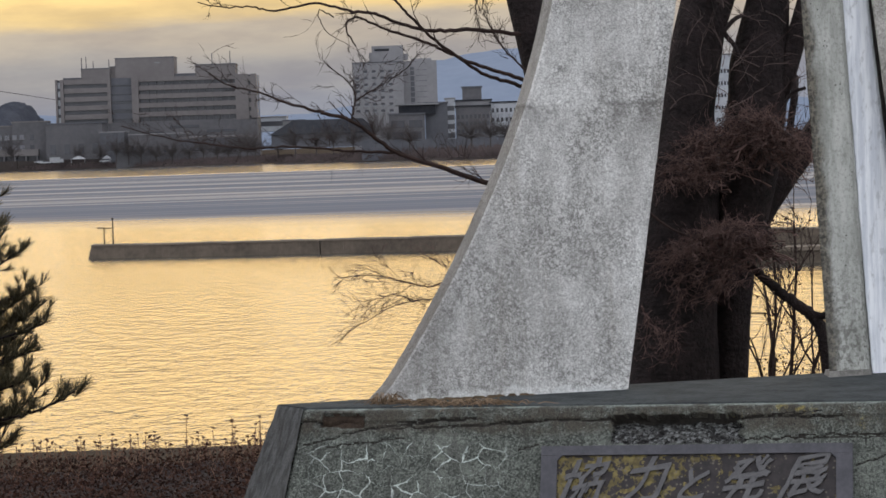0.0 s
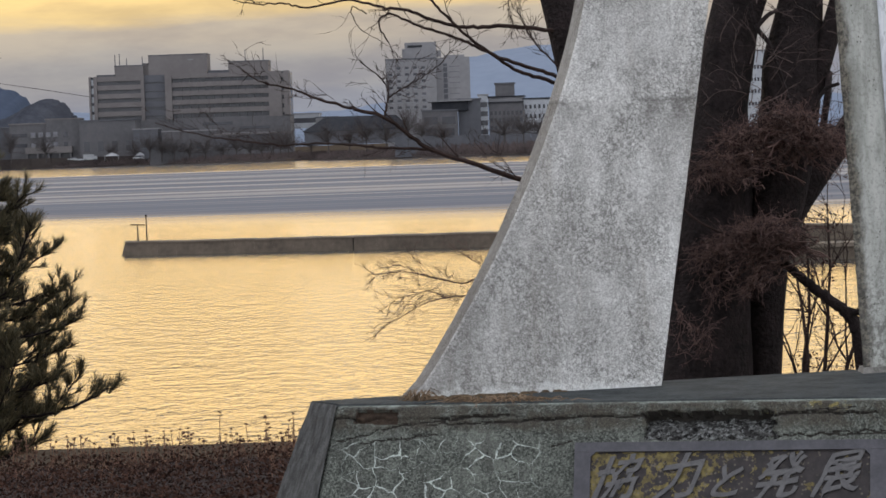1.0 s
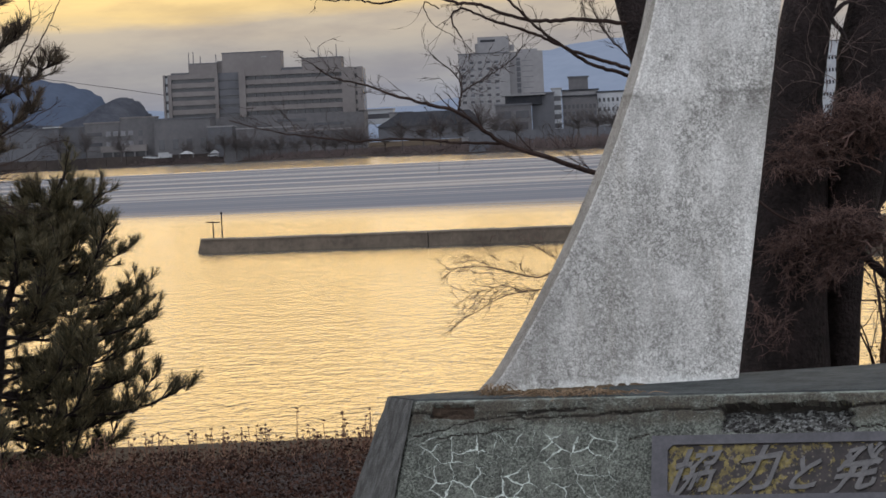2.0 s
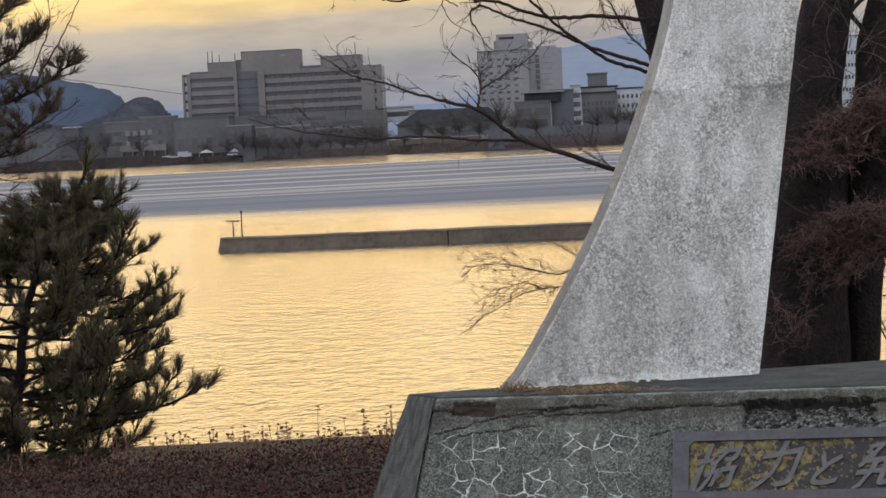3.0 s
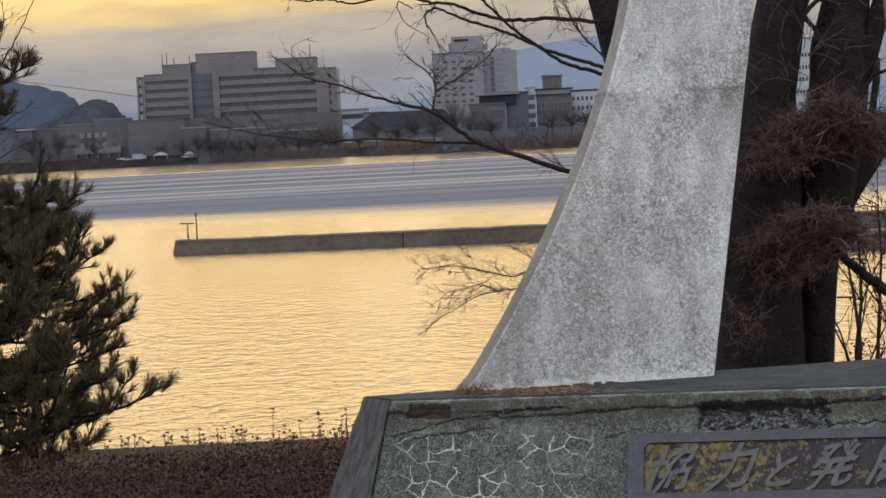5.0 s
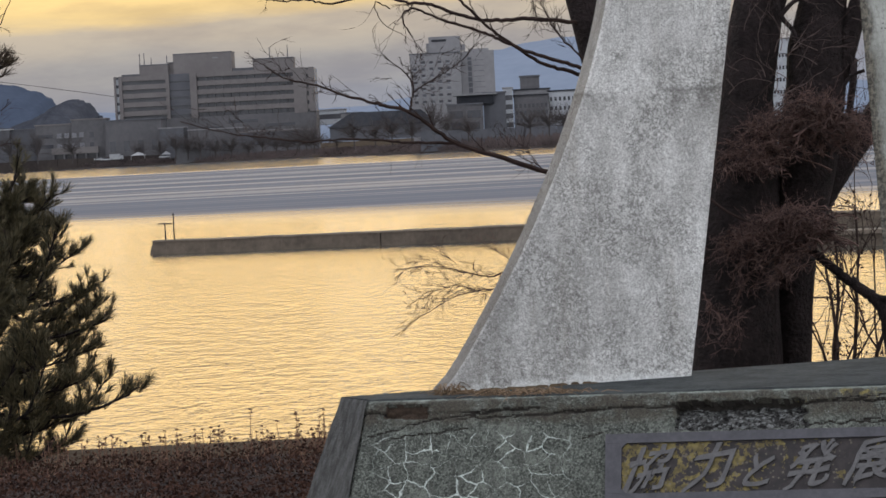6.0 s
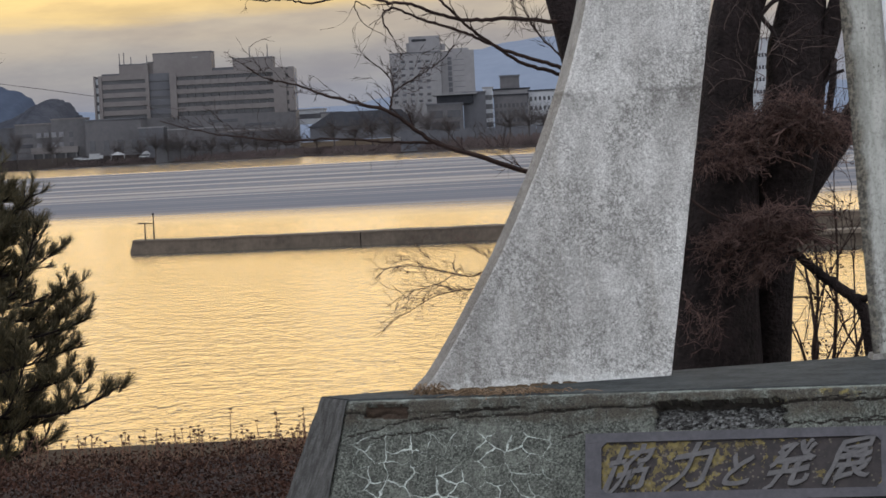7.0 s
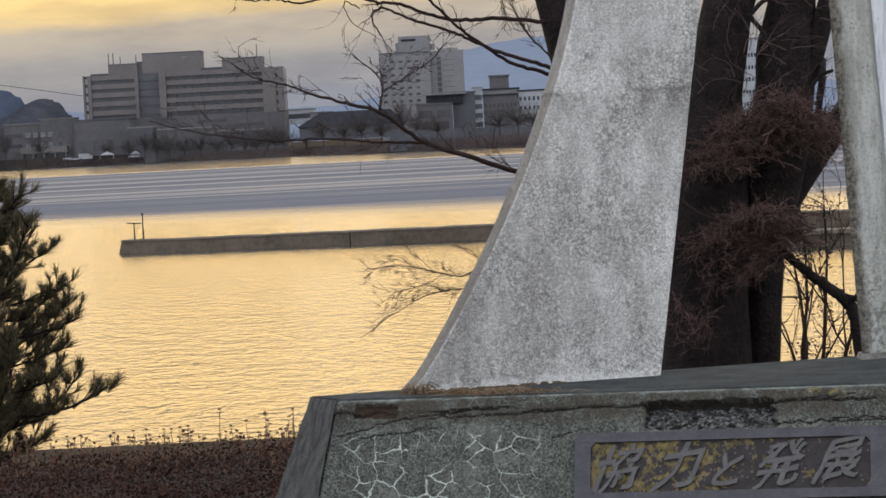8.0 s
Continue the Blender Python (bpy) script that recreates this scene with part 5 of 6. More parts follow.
# seven-storey hospital-like block: dark recessed floors between proud spandrels
hospital = thing("office_block", "long grey-brown seven-storey block with banded windows and rooftop boxes", "building", (-193.8, 1420.0, 42.9))
UNIT = 0.2869     # metres to a grid step of the block
H = lambda v: v * UNIT
block("core", hospital, M_PANE, H(1), 2.0, H(-150), H(354), 30, H(-1), "dark recessed window bands")
block("plinth_wall", hospital, M_WALL_LOW, 0, 0, H(-150), H(355), 29, H(-78))
LEVELS = (0.0, -15.4, -30.6, -46.2, -62.0, -78.0)
for k in range(5):
    top, low = LEVELS[k], LEVELS[k] - 9.0
    block("spandrel", hospital, M_WALL, H(14), 0.4, H(low), H(92), 2.5, H(top if k == 0 else top - 0.5))
    block("spandrel", hospital, M_WALL, H(147), 0.0, H(low + 1), H(318), 2.5, H(top if k == 0 else top + 0.5))
    block("spandrel", hospital, M_WALL_DIM, H(98), 1.4, H(low - (1 if k > 1 else 4)), H(135), 2.6, H(top))
    for j in range(12):
        a = 149 + j * 14.2
        block("mullion", hospital, M_WALL_DIM, H(a), 1.2, H(low - 6), H(a + 1.4), 2.2, H(low + 1))
for a0, a1, h0, h1, mat in ((200, 252, -92, -87, M_PANE), (140, 330, -112, -107, M_WALL_PALE), (20, 86, -96, -92, M_PANE), (265, 318, -101, -96, M_PANE), (150, 190, -101, -97, M_PANE)):
    block("window_band", hospital, mat, H(a0), -0.15, H(h0), H(a1), 0.3, H(h1))
for a0, a1, y in ((0, 3.5, 0), (8.5, 14.5, 0), (92, 98, -0.4), (135, 147, -0.6), (318, 341, -0.2), (345, 355, 0.0)):
    block("pier", hospital, M_WALL, H(a0), y, H(-80), H(a1), 6, 0)
for k in range(5):
    block("end_slab", hospital, M_WALL, H(341), 0.3, H(-6 - 15.4 * k - 6), H(345.2), 5, H(-6 - 15.4 * k + 2))
    # white panels painted for the sky seen through the stair openings
    block("sky_gap_panel", hospital, M_WALL_WHITE, H(4), 1.0, H(-10 - 15.4 * k - 5), H(8), 1.8, H(-10 - 15.4 * k + 5), "white panel painted for sky seen through a stair opening")
for a0, a1, h, y in ((45, 96, 17.5, 4), (96, 106, 20, 6), (106, 210, 34, 3), (212, 247, 3, 2), (247, 318, 18.5, 4), (14, 45, 1.5, 2)):
    r = block("roof_box", hospital, M_WALL if h > 3 else M_WALL_DIM, H(a0), y, H(-0.5), H(a1), y + 18, H(h))
    block("roof_cap", r, M_WALL_DIM, H(a0) - 0.15, y - 0.15, H(h), H(a1) + 0.15, y + 18, H(h) + 0.45)
block("roof_sign", hospital, M_WALL_PALE, H(176), 2.7, H(24), H(186), 3.1, H(26.5))
for a, h0, h1 in ((45.5, 17, 39), (53.5, 17, 40), (66, 17, 32), (94, 17, 34), (309, 18, 42), (277, 18, 40)):
    b = Buf()
    b.tube([(H(a), 6, H(h0)), (H(a), 6, H(h1))], [0.26, 0.2], 5)
    part("mast", b, M_WALL_DIM, hospital)

# hotel-like tower
UH = 0.2586       # metres to a grid step of the tower
hotel = thing("hotel_tower", "tall pale tower block with small square windows and a roof box", "building", (-38.7, 1280.0, 41.8))
K = lambda v: v * UH
block("front_wall", hotel, M_WALL_PALE, 0, 0, K(-175), K(90), 14, 0)
wing = block("side_wing", hotel, M_WALL_PALE, K(90.2), 3.0, K(-95), K(149), 16, K(2))
# shade inside the stair slot is painted as a dim panel
block("shaded_slot_panel", wing, M_WALL_DIM, K(102), 2.6, K(-78), K(109), 3.1, K(-9), "dim panel painted for the shade in an open stair slot")
for k in range(7):
    block("landing", wing, M_WALL_PALE, K(101), 2.2, K(-14 - 9.6 * k - 1.4), K(109.5), 3.0, K(-14 - 9.6 * k))
    block("balcony_line", wing, M_WALL_DIM, K(112), 2.9, K(-14 - 9.6 * k - 0.8), K(131), 3.05, K(-14 - 9.6 * k))
for k in range(7):
    for j in range(5):
        a, h = 5 + 14.6 * j, -12.5 - 11.6 * k
        if (k, j) in ((0, 0),):
            continue
        win = block("window", hotel, M_PANE if (k * 3 + j * 5) % 4 else M_WALL_DIM, K(a), -0.12, K(h - 4.6), K(a + 7), 0.2, K(h))
        block("window_sill", win, M_WALL_WHITE, K(a) - 0.1, -0.25, K(h - 5.3), K(a + 7) + 0.1, 0.05, K(h - 4.7))
block("parapet", hotel, M_WALL_DIM, -0.2, -0.2, K(0.1), K(90), 14, K(2.0))
box_ = block("roof_box", hotel, M_WALL_PALE, K(35), 2, K(0.5), K(90), 12, K(30))
block("roof_sign", box_, M_ROOF_DARK, K(40), 1.85, K(21), K(66), 2.02, K(25.0))
block("roof_step", hotel, M_WALL_PALE, K(30), 3, K(0.5), K(35), 12, K(19))
block("roof_frame", hotel, M_WALL_PALE, K(90.3), 4, K(4), K(99), 9, K(15))
block("roof_rim", wing, M_WALL_PALE, K(104), 4, K(2.0), K(140), 14, K(6))


def low_building(name, label, tl, br, depth, wall, roof, rows=(), lit=M_PANE, over=0.4):
    """A flat-roofed building between two corners of its front, with rows of (height share, columns)."""
    w_, h_ = br[0] - tl[0], tl[2] - br[2]
    t = thing(name, label, "building", (tl[0], tl[1], br[2]))
    block("wall", t, wall, 0, 0, 0, w_, depth, h_)
    block("roof", t, roof, -over, -over, h_, w_ + over, depth, h_ + 0.6)
    for share, columns, size in rows:
        for j in range(columns):
            a, z = w_ * (j + 0.5) / columns, h_ * share
            s_ = w_ / columns * 0.5 * size[0]
            block("window", t, lit if (j * 7 + columns) % 5 else M_PANE, a - s_, -0.1, z - size[1] / 2, a + s_, 0.2, z + size[1] / 2)
    return t


school = low_building("school_building", "low grey stepped building with pale windows over a dark deep porch", (-230.4, 1392.0, 19.6), (-194.6, 1392.0, -0.5), 30, M_WALL_LOW, M_WALL)
block("stair_block", school, M_WALL_LOW, 18.4, -1.5, 0, 35.8, 12, 22.0)
block("stair_roof", school, M_WALL, 18.1, -1.8, 22.01, 36.0, 12, 22.6)
for row in (15.0, 9.9):
    for col in range(4):
        pane = block("window", school, M_PANE_LIT, 10.9 + 3.75 * col, -1.8, row - 1.1, 13.1 + 3.75 * col, -1.4, row + 0.9)
        block("window_sill", pane, M_WALL_PALE, 10.7 + 3.75 * col, -1.95, row - 1.5, 13.3 + 3.75 * col, -1.4, row - 1.12)
    block("window", school, M_PANE, 27.2, -1.75, row - 1.8, 29.2, -1.4, row + 0.8)
    block("window_band", school, M_PANE, 1.2, -0.15, row - 1.2, 8.6, 0.2, row + 0.6)
block("porch_canopy", school, M_WALL, 8.4, -5.5, 5.5, 31.6, -1.51, 8.6)
block("porch_back", school, M_PANE, 8.6, -1.75, 0, 31.4, -1.52, 5.4)
for k in range(5):
    block("column", school, M_WALL_LOW, 8.7 + 5.45 * k, -5.3, -0.6, 9.5 + 5.45 * k, -4.6, 5.49)
low_building("white_house", "small white-roofed house among bare trees", (-251.2, 1396.0, 18.4), (-244.3, 1396.0, 1.0), 10, M_WALL_DIM, M_CAR, ((0.6, 3, (0.5, 1.8)),), M_PANE, 0.8)
low_building("annex_building", "plain dim grey annex with a dark doorway", (-194.55, 1385.0, 20.0), (-166.8, 1385.0, 0.7), 25, M_WALL_LOW, M_WALL_DIM, ((0.35, 4, (0.4, 5.0)),))
low_building("annex_building", "plain dim grey annex with small windows", (-166.7, 1375.0, 14.9), (-154.5, 1375.0, 0.3), 18, M_WALL_DIM, M_WALL_PALE, ((0.5, 3, (0.5, 3.0)),))
low_building("canteen_building", "long low pale-roofed canteen building", (-152.0, 1372.0, 13.3), (-124.2, 1372.0, 0.2), 18, M_WALL_LOW, M_WALL_PALE, ((0.45, 7, (0.6, 3.0)),))
low_building("canteen_building", "low terrace building with a pale edge", (-126.8, 1368.0, 10.8), (-90.2, 1368.0, -1.0), 18, M_WALL_DIM, M_WALL, ((0.5, 9, (0.6, 2.6)),))
low_building("warehouse", "small white warehouse with a dark window strip", (-96.9, 1500.0, 21.4), (-81.7, 1500.0, 14.0), 20, M_WALL_WHITE, M_WALL_PALE, ((0.55, 1, (1.4, 2.6)),))
low_building("shop_building", "white low building behind bare trees", (-80.9, 1450.0, 18.6), (-69.4, 1450.0, 12.1), 20, M_WALL_PALE, M_WALL_DIM)
hall = thing("event_hall", "wide low hall with a dark hipped roof", "building", (0, 0, 0))
p0, p1, p2, p3, base_ = Vector((-74.8, 1230.0, 10.0)), Vector((-64.6, 1230.0, 16.4)), Vector((-33.8, 1230.0, 17.6)), Vector((-27.1, 1230.0, 10.4)), Vector((-75.0, 1230.0, 4.1))
b = Buf()
b.prism([(p0.x, 1230, p0.z), (p3.x, 1230, p0.z), (p3.x, 1262, p0.z), (p0.x, 1262, p0.z)], [(p1.x, 1240, p1.z), (p2.x, 1240, p1.z), (p2.x, 1252, p1.z), (p1.x, 1252, p1.z)])
part("roof", b, M_ROOF_DARK, hall)
block("wall", hall, M_WALL_DIM, p0.x + 1, 1231, base_.z, p3.x - 1, 1261, p0.z - 0.01)
low_building("museum_building", "dim grey lakeside building with dark bays", (-20.1, 1130.0, 15.9), (-5.7, 1130.0, 2.2), 25, M_WALL_LOW, M_WALL_DIM, ((0.72, 2, (0.75, 3.0)), (0.38, 2, (0.6, 3.0)), (0.08, 6, (0.7, 3.0))))
low_building("museum_wing", "dark flat-sided wing of the lakeside building", (-5.4, 1135.0, 20.1), (3.7, 1135.0, 1.9), 25, M_WALL_DIM, M_WALL_DIM)
# storey below the overhang coloured dark for the roof's shadow
low_building("museum_hood", "jutting flat roof storey with its shadow line painted dark", (-16.1, 1133.0, 19.7), (-1.2, 1133.0, 16.0), 20, M_ROOF_DARK, M_WALL_PALE, (), M_PANE, 1.5)
low_building("stair_tower", "pale narrow stair tower", (2.9, 1140.0, 21.7), (6.7, 1140.0, 3.2), 14, M_WALL_WHITE, M_WALL_PALE, ((0.8, 1, (0.9, 2.0)), (0.6, 1, (0.9, 2.0)), (0.4, 1, (0.9, 2.0)), (0.2, 1, (0.9, 2.0))))
low_building("clinic_building", "grey clinic building with rows of small windows", (7.2, 1142.0, 18.4), (21.0, 1142.0, 4.1), 18, M_WALL_LOW, M_ROOF_DARK, ((0.72, 8, (0.6, 1.6)), (0.52, 8, (0.6, 1.6)), (0.3, 8, (0.6, 1.6))))
low_building("clinic_wing", "white clinic wing with small square windows", (21.5, 1150.0, 19.7), (34.3, 1150.0, 6.0), 18, M_WALL_WHITE, M_ROOF_DARK, ((0.78, 7, (0.5, 1.6)), (0.5, 7, (0.5, 1.6)), (0.24, 7, (0.5, 1.6))))
low_building("roof_plant_house", "grey plant house standing on the clinic roof", (10.1, 1155.0, 26.4), (18.0, 1155.0, 18.2), 10, M_WALL_LOW, M_WALL_DIM)
low_building("clinic_wing", "pale upper storey of the clinic", (7.1, 1152.0, 20.9), (21.9, 1152.0, 17.1), 12, M_WALL_PALE, M_ROOF_DARK)
for tl, br in (((36.8, 1180.0, 21.3), (74.4, 1180.0, 2.4)), ((123.3, 1250.0, 39.3), (131.8, 1250.0, 3.3)), ((142.6, 1150.0, 0.1), (167.5, 1150.0, -5.4)), ((75.3, 1190.0, 13.3), (118.2, 1190.0, 1.0))):
    low_building("apartment_block", "pale apartment block on the far shore", tl, br, 18, M_WALL_WHITE, M_WALL_PALE, tuple((0.2 + 0.15 * k, 6, (0.6, 1.6)) for k in range(5)))
low_building("apartment_block", "dim low houses on the far shore", (-292.9, 1400.0, 18.1), (-231.4, 1400.0, 1.9), 18, M_WALL_DIM, M_WALL_DIM, ((0.5, 14, (0.5, 2.0)),))

# terrace walls and bank along the far waterline
for tl, br, mat in (((-156.4, 1352.0, 4.6), (-86.5, 1352.0, -1.8), M_WALL_LOW), ((-30.5, 1098.0, 5.7), (33.7, 1098.0, 0.9), M_WALL_DIM), ((-278.1, 1380.0, 2.4), (-158.5, 1380.0, -0.7), M_BANK)):
    b = Buf()
    n = 12
    for k in range(n):
        b.box(tl[0] + (br[0] - tl[0]) * k / n, tl[1], br[2] - 3, tl[0] + (br[0] - tl[0]) * (k + 1) / n - 0.15, tl[1] + 1.2, tl[2] + random.uniform(-0.15, 0.15))
    setting("retaining_wall", b, mat, "low retaining wall along the far shore", "wall")


bank = Buf()
for k in range(120):
    xa, xb = -420 + 7.5 * k, -420 + 7.5 * (k + 1)
    for o0, o1 in ((8, 14), (14, 24), (24, 40), (40, 75), (75, 150), (150, 300)):
        quad = []
        for x, o in ((xa, o0), (xb, o0), (xb, o1), (xa, o1)):
            y = shore_y(x) + o
            quad.append((x, y, max(ground_height(x, y), ground_height(x, y - 3)) + 0.35 + 0.25 * noise.noise((x * 0.1, y * 0.1, 1))))
        bank.quad(*quad)
setting("far_bank", bank, M_BANK, "brown winter grass bank along the far waterline", "bank")
jetty = thing("jetty", "low dark jetty standing in the lake", "jetty", (0, 0, 0))
for k in range(6):
    block("deck_section", jetty, M_COPING, 8.6 + 1.5 * k, 93.0, -2.18, 10.08 + 1.5 * k, 94.6, -2.05)
    block("skirt", jetty, M_STONE, 8.6 + 1.5 * k, 93.1, -3.6, 10.08 + 1.5 * k, 94.5, -2.181)


def far_tree(at, height, spread):
    t = thing("bare_tree", "bare rounded winter tree on the far shore", "tree", at, "far trees")
    height *= 1.3
    b, c = Buf(), Buf()
    b.tube([(0, 0, -1), (0.1, 0, height * 0.25), (0.0, 0, height * 0.45)], [0.32, 0.26, 0.2], 6)
    for k in range(34):
        a, e = random.uniform(0, 6.28), random.uniform(0.15, 1.45)
        grow(c, (0, 0, height * random.uniform(0.2, 0.42)), (math.cos(a) * math.cos(e) * spread, math.sin(a) * math.cos(e), math.sin(e)), height * random.uniform(0.4, 0.62), 0.17, 2, 0.7, -0.02, 3, (3, 5))
    part("trunk", b, M_FAR_TWIG, t)
    part("crown", c, M_FAR_TWIG, t)


far_tree((-156.1, 1350.0, 0.5), 11.5, 1.2)
far_tree((-143.6, 1345.0, -0.7), 12.5, 1.3)
far_tree((-128.2, 1340.0, -1.2), 10.5, 1.2)
far_tree((-119.3, 1335.0, -1.2), 10, 1.2)
far_tree((-92.8, 1300.0, -0.6), 13, 1.4)
far_tree((-90.1, 1310.0, -0.7), 12, 1.3)
far_tree((-61.9, 1200.0, 1.0), 11, 1.4)
far_tree((-52.0, 1180.0, 1.4), 9, 1.4)
far_tree((-25.3, 1110.0, 2.9), 14, 1.5)
far_tree((-19.6, 1100.0, 2.2), 11, 1.3)
far_tree((-104.9, 1320.0, -1.3), 11, 1.3)
far_tree((-164.4, 1360.0, 0.2), 9, 1.2)
far_tree((-209.3, 1370.0, 1.0), 12, 1.3)
far_tree((-226.4, 1370.0, 1.6), 13, 1.3)
far_tree((-240.3, 1370.0, 1.5), 15, 1.4)
far_tree((-149.9, 1348.0, 0.0), 9, 1.2)
far_tree((-136.3, 1343.0, -1.0), 9, 1.2)
far_tree((-112.4, 1330.0, -1.1), 12, 1.4)
far_tree((-99.0, 1312.0, -1.0), 10, 1.3)
far_tree((-85.1, 1290.0, -0.6), 12, 1.4)
far_tree((-72.0, 1245.0, -0.1), 9, 1.3)
far_tree((-43.7, 1150.0, 1.6), 11, 1.4)
far_tree((-34.9, 1130.0, 1.8), 10, 1.3)
far_tree((-11.6, 1085.0, 2.4), 8, 1.4)
far_tree((12.2, 1060.0, 2.5), 9, 1.6)
far_tree((19.1, 1050.0, 2.6), 10, 1.6)
far_tree((24.7, 1045.0, 2.7), 9, 1.5)
far_tree((-176.0, 1365.0, 0.2), 8, 1.2)
scrub = Buf()
for k in range(3800):
    f = random.random()
    x = -260 + 330 * f
    y = shore_y(x) + 14 + 100 * random.random() ** 2
    z = ground_height(x, y)
    for j in range(3):
        a, h = random.uniform(0, 6.28), random.uniform(0.8, 2.6) * (1.5 if x > -30 else 1)
        scrub.tube([(x, y, z), (x + math.cos(a) * h * 0.6, y, z + h)], [0.28, 0.08], 3)
setting("far_scrub", scrub, simple("far_brown_scrub", (0.050, 0.038, 0.038), (0.095, 0.070, 0.068), 0.1, 0.95, 0.0), "brown scrub along the far shore", "bushes", "stuff")


def car(at, length, label):
    t = thing("parked_car", label, "car", at, "far cars")
    b = Buf()
    b.prism([(0, 0, 0.35), (length, 0, 0.35), (length, 1.8, 0.35), (0, 1.8, 0.35)], [(0.08, 0.05, 0.95), (length - 0.05, 0.05, 0.95), (length - 0.05, 1.75, 0.95), (0.08, 1.75, 0.95)])
    part("body", b, M_CAR, t)
    b = Buf()
    b.prism([(length * 0.16, 0.08, 0.95), (length * 0.9, 0.08, 0.95), (length * 0.9, 1.72, 0.95), (length * 0.16, 1.72, 0.95)], [(length * 0.3, 0.25, 1.55), (length * 0.8, 0.25, 1.55), (length * 0.8, 1.55, 1.55), (length * 0.3, 1.55, 1.55)])
    part("cabin", b, M_PANE, t)
    for fx in (0.2, 0.8):
        b = Buf()
        b.tube([(length * fx, -0.02, 0.33), (length * fx, 0.2, 0.33)], [0.33, 0.33], 10)
        part("wheel", b, M_ROOF_DARK, t)


car((-197.6, 1362.0, 1.0), 5.2, "white parked car on the far shore road")
car((-194.0, 1360.0, 0.6), 4.6, "pale parked car on the far shore road")
car((-165.2, 1358.0, 0.5), 4.6, "white parked car beside the annex")
van = thing("parked_van", "white box van parked on the far shore", "van", (-190.2, 1364.0, 0.7))
block("box", van, M_CAR, 0, 0, 0.4, 5.0, 2.2, 3.0)
block("cab", van, M_CAR, 5.05, 0.1, 0.4, 6.6, 2.1, 2.2)
for fx in (1.0, 5.6):
    b = Buf()
    b.tube([(fx, -0.05, 0.4), (fx, 0.2, 0.4)], [0.4, 0.4], 10)
    part("wheel", b, M_ROOF_DARK, van)
for at in ((-179.2, 1360.0, 0.9), (-164.0, 1359.0, 0.7)):
    tent = thing("white_tent", "white pitched marquee tent on the far shore", "tent", at, "far tents")
    b = Buf()
    w_ = 6.8 if at[0] < -170 else 4.0
    b.prism([(0, 0, 1.6), (w_, 0, 1.6), (w_, 5, 1.6), (0, 5, 1.6)], [(w_ * 0.45, 2.2, 3.2), (w_ * 0.55, 2.2, 3.2), (w_ * 0.55, 2.8, 3.2), (w_ * 0.45, 2.8, 3.2)])
    part("canopy", b, M_CAR, tent)
    for x in (0.1, w_ - 0.1):
        b = Buf()
        b.tube([(x, 0.1, -0.4), (x, 0.1, 1.62)], [0.12, 0.12], 5)
        part("pole", b, M_CAR, tent)


# ---- hills ----
def ridge(name, label, knots, y0, depth, material, rough, seed):
    b = Buf()
    x0, x1 = knots[0][0], knots[-1][0]
    n, m = 180, 10
    for i in range(n + 1):
        x = x0 + (x1 - x0) * i / n
        for (a, ha), (c, hc) in zip(knots, knots[1:]):
            if x <= c:
                f = (x - a) / (c - a)
                f = f * f * (3 - 2 * f)
                top = ha + (hc - ha) * f
                break
        top += rough * (noise.noise((x * 0.012, seed, 0)) + 0.5 * noise.noise((x * 0.04, seed, 2)) + 0.4 * noise.noise((x * 0.15, seed, 5)) + 0.4 * noise.noise((x * 0.4, seed, 8)))
        for j in range(m + 1):
            f = j / m
            h = -4 + (top + 4) * math.sin(f * math.pi / 2) ** 0.8
            b.v.append((x, y0 + depth * f + 25 * noise.noise((x * 0.01, f * 3, seed)), h))
    for i in range(n):
        for j in range(m):
            a = i * (m + 1) + j
            b.f.append((a, a + m + 1, a + m + 2, a + 1))
    return setting(name, b, material, label, "mountain", "structure", True)


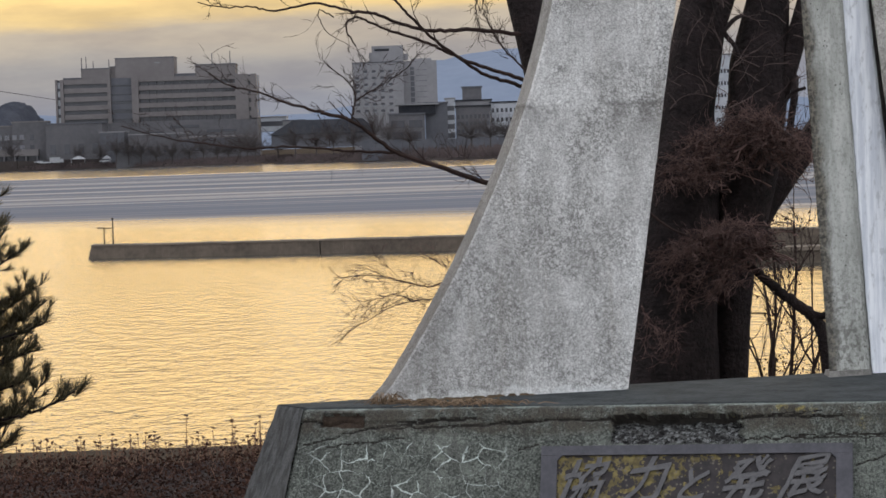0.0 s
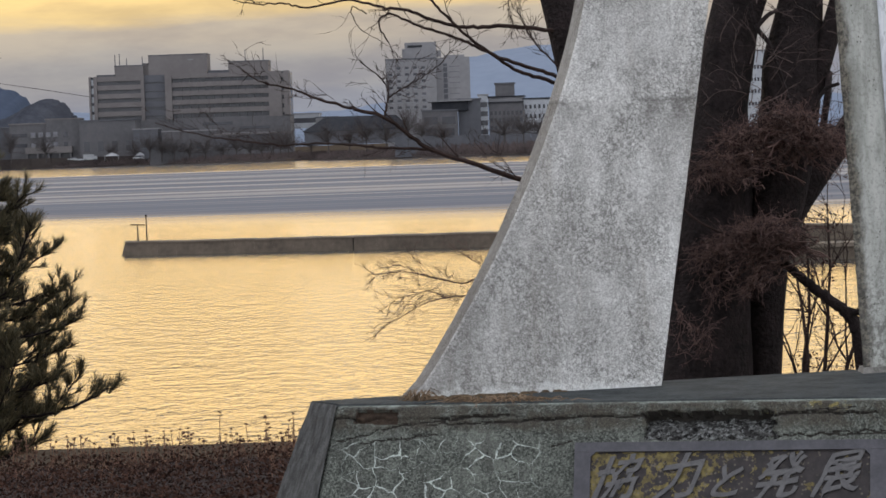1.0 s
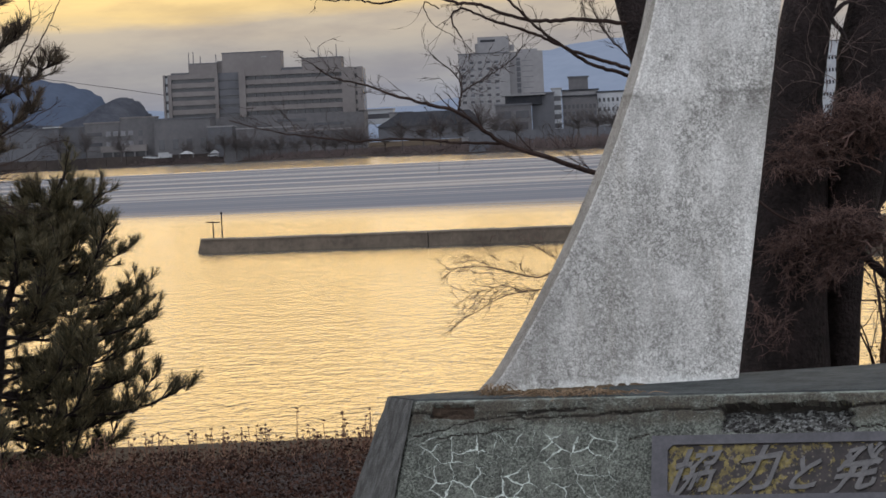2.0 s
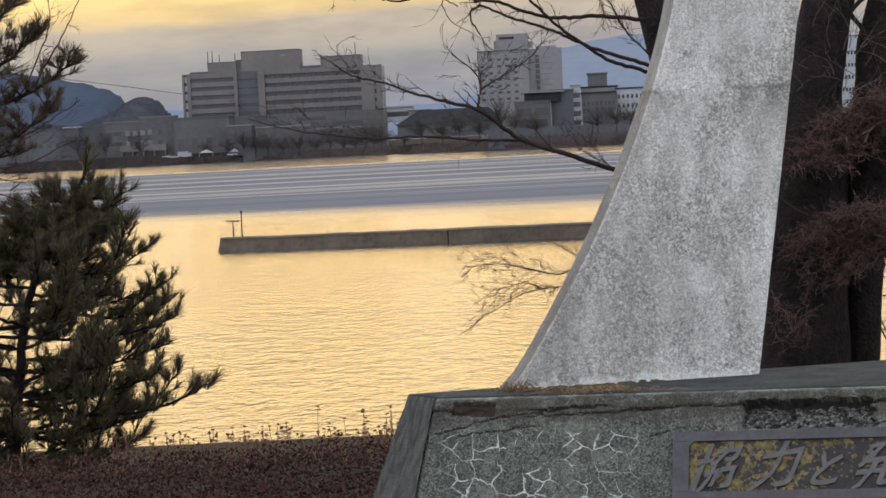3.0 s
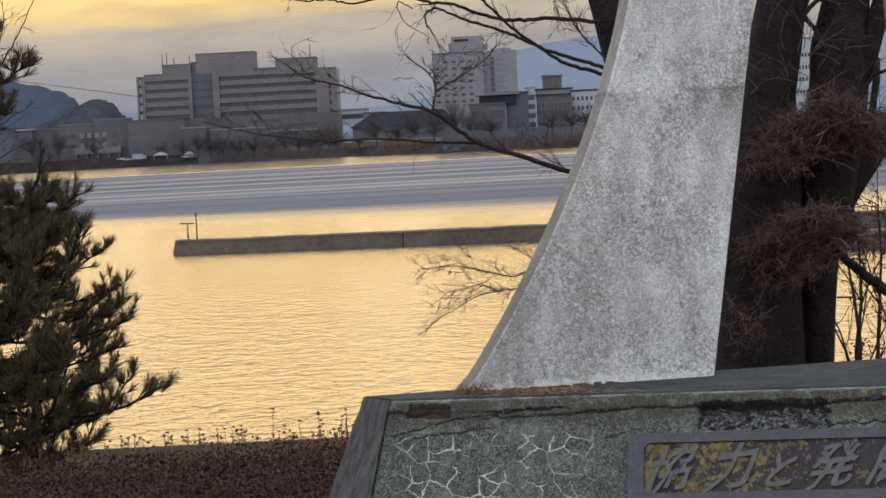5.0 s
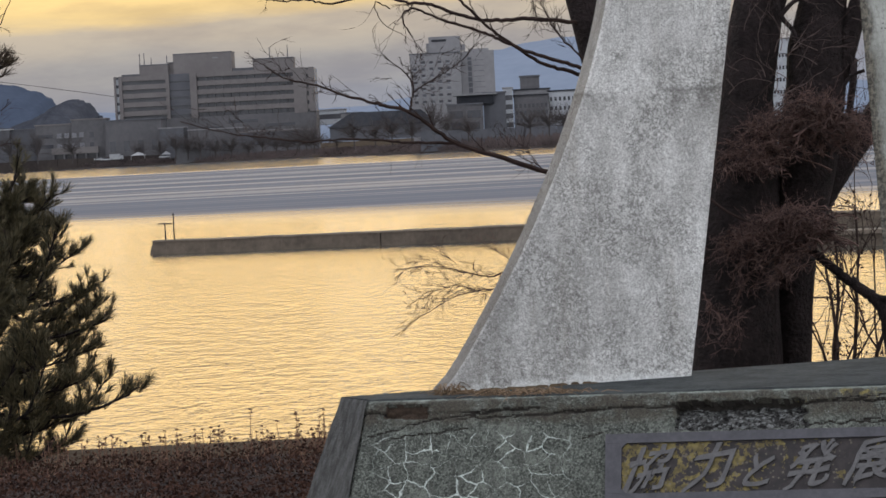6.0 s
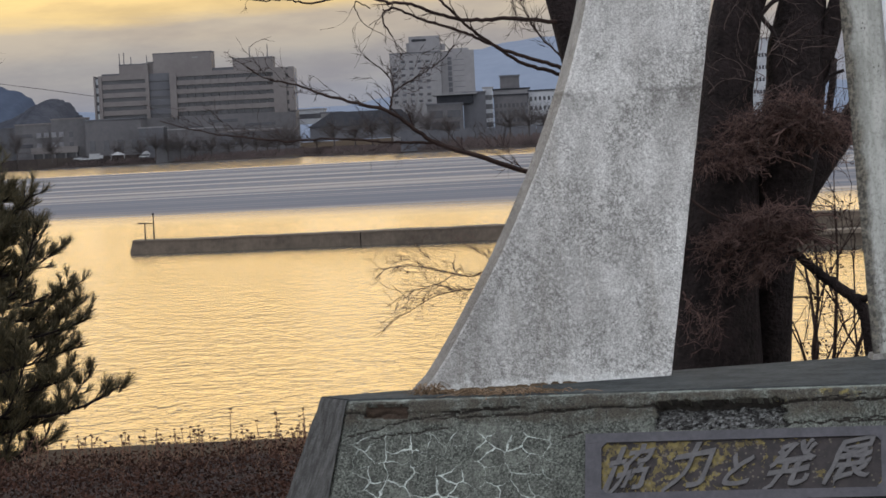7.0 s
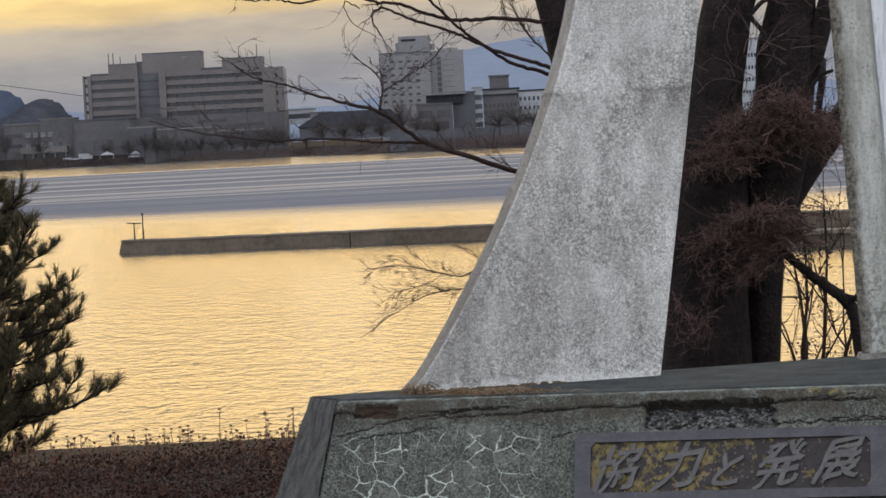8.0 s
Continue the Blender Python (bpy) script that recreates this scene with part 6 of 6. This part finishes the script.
ridge("mountain_ridge", "wooded mountain ridge beyond the town, tinted blue for haze", [(-1418, 92), (-911, 80), (-657, 76), (-480, 62), (-330, 58), (-198, 62), (-130, 68), (-62, 96), (-2, 134), (57, 143), (112, 150), (193, 152), (260, 140), (360, 100), (460, 66), (720, 44), (1207, 30)], 3600, 600, M_RIDGE, 3.0, 3.0)
ridge("misty_hill", "wooded hill beyond the low houses, tinted blue for mist", [(-900, 118), (-625, 104), (-519, 89), (-487, 82), (-450, 74), (-429, 68), (-416, 61), (-406, 50), (-394, 38), (-370, 18)], 2400, 200, M_HILL_FAR, 3.0, 5.0)
ridge("wooded_hill", "dark tree-covered hill behind the low buildings", [(-566, 44), (-486, 42), (-414, 30), (-378, 30), (-360, 37), (-346, 43), (-340, 48), (-330, 49), (-320, 45), (-312, 33), (-296, 16)], 2000, 200, M_HILL, 7.0, 9.0)

# rounded bare crowns crowding the near hill
woods = Buf()
for k in range(1200):
    x = random.uniform(-500, -303)
    top = 30 + 19 * math.exp(-((x + 333) / 22) ** 2) + 12 * math.exp(-((x + 470) / 60) ** 2)
    f = random.random()
    c = Vector((x, 2000 + 190 * f, top * (0.26 + 0.68 * f) - 1.5 + random.uniform(-1.5, 1.5)))
    r, i, rings, sides = random.uniform(1.0, 2.6), len(woods.v), 4, 6
    for a in range(rings + 1):
        for q in range(sides):
            u, v = math.pi * a / rings, 2 * math.pi * q / sides
            d = Vector((math.sin(u) * math.cos(v), math.sin(u) * math.sin(v), math.cos(u)))
            woods.v.append(tuple(c + d * r * (1 + 0.35 * noise.noise(d * 2.6 + Vector((k, 0, 0))))))
    for a in range(rings):
        for q in range(sides):
            woods.f.append((i + a * sides + q, i + (a + 1) * sides + q, i + (a + 1) * sides + (q + 1) % sides, i + a * sides + (q + 1) % sides))
setting("hill_woods", woods, simple("hill_woods_twigs", (0.036, 0.040, 0.050), (0.058, 0.062, 0.074), 0.05, 1.0, 0.4, 8, per_island=True, spec=0.0), "dark winter woods covering the near hill", "woods", "stuff")

cable = Buf()
cable.tube(smooth_path([(-307.4, 1300.0, 50.0), (-242.1, 1300.0, 41.6), (-209.3, 1340.0, 36.1), (-193.7, 1421.0, 32.9)], 6), [0.13] * 19, 4)
tagged(part("power_cable", cable, M_ROOF_DARK), "thin dark power cable running to the block", "cable")
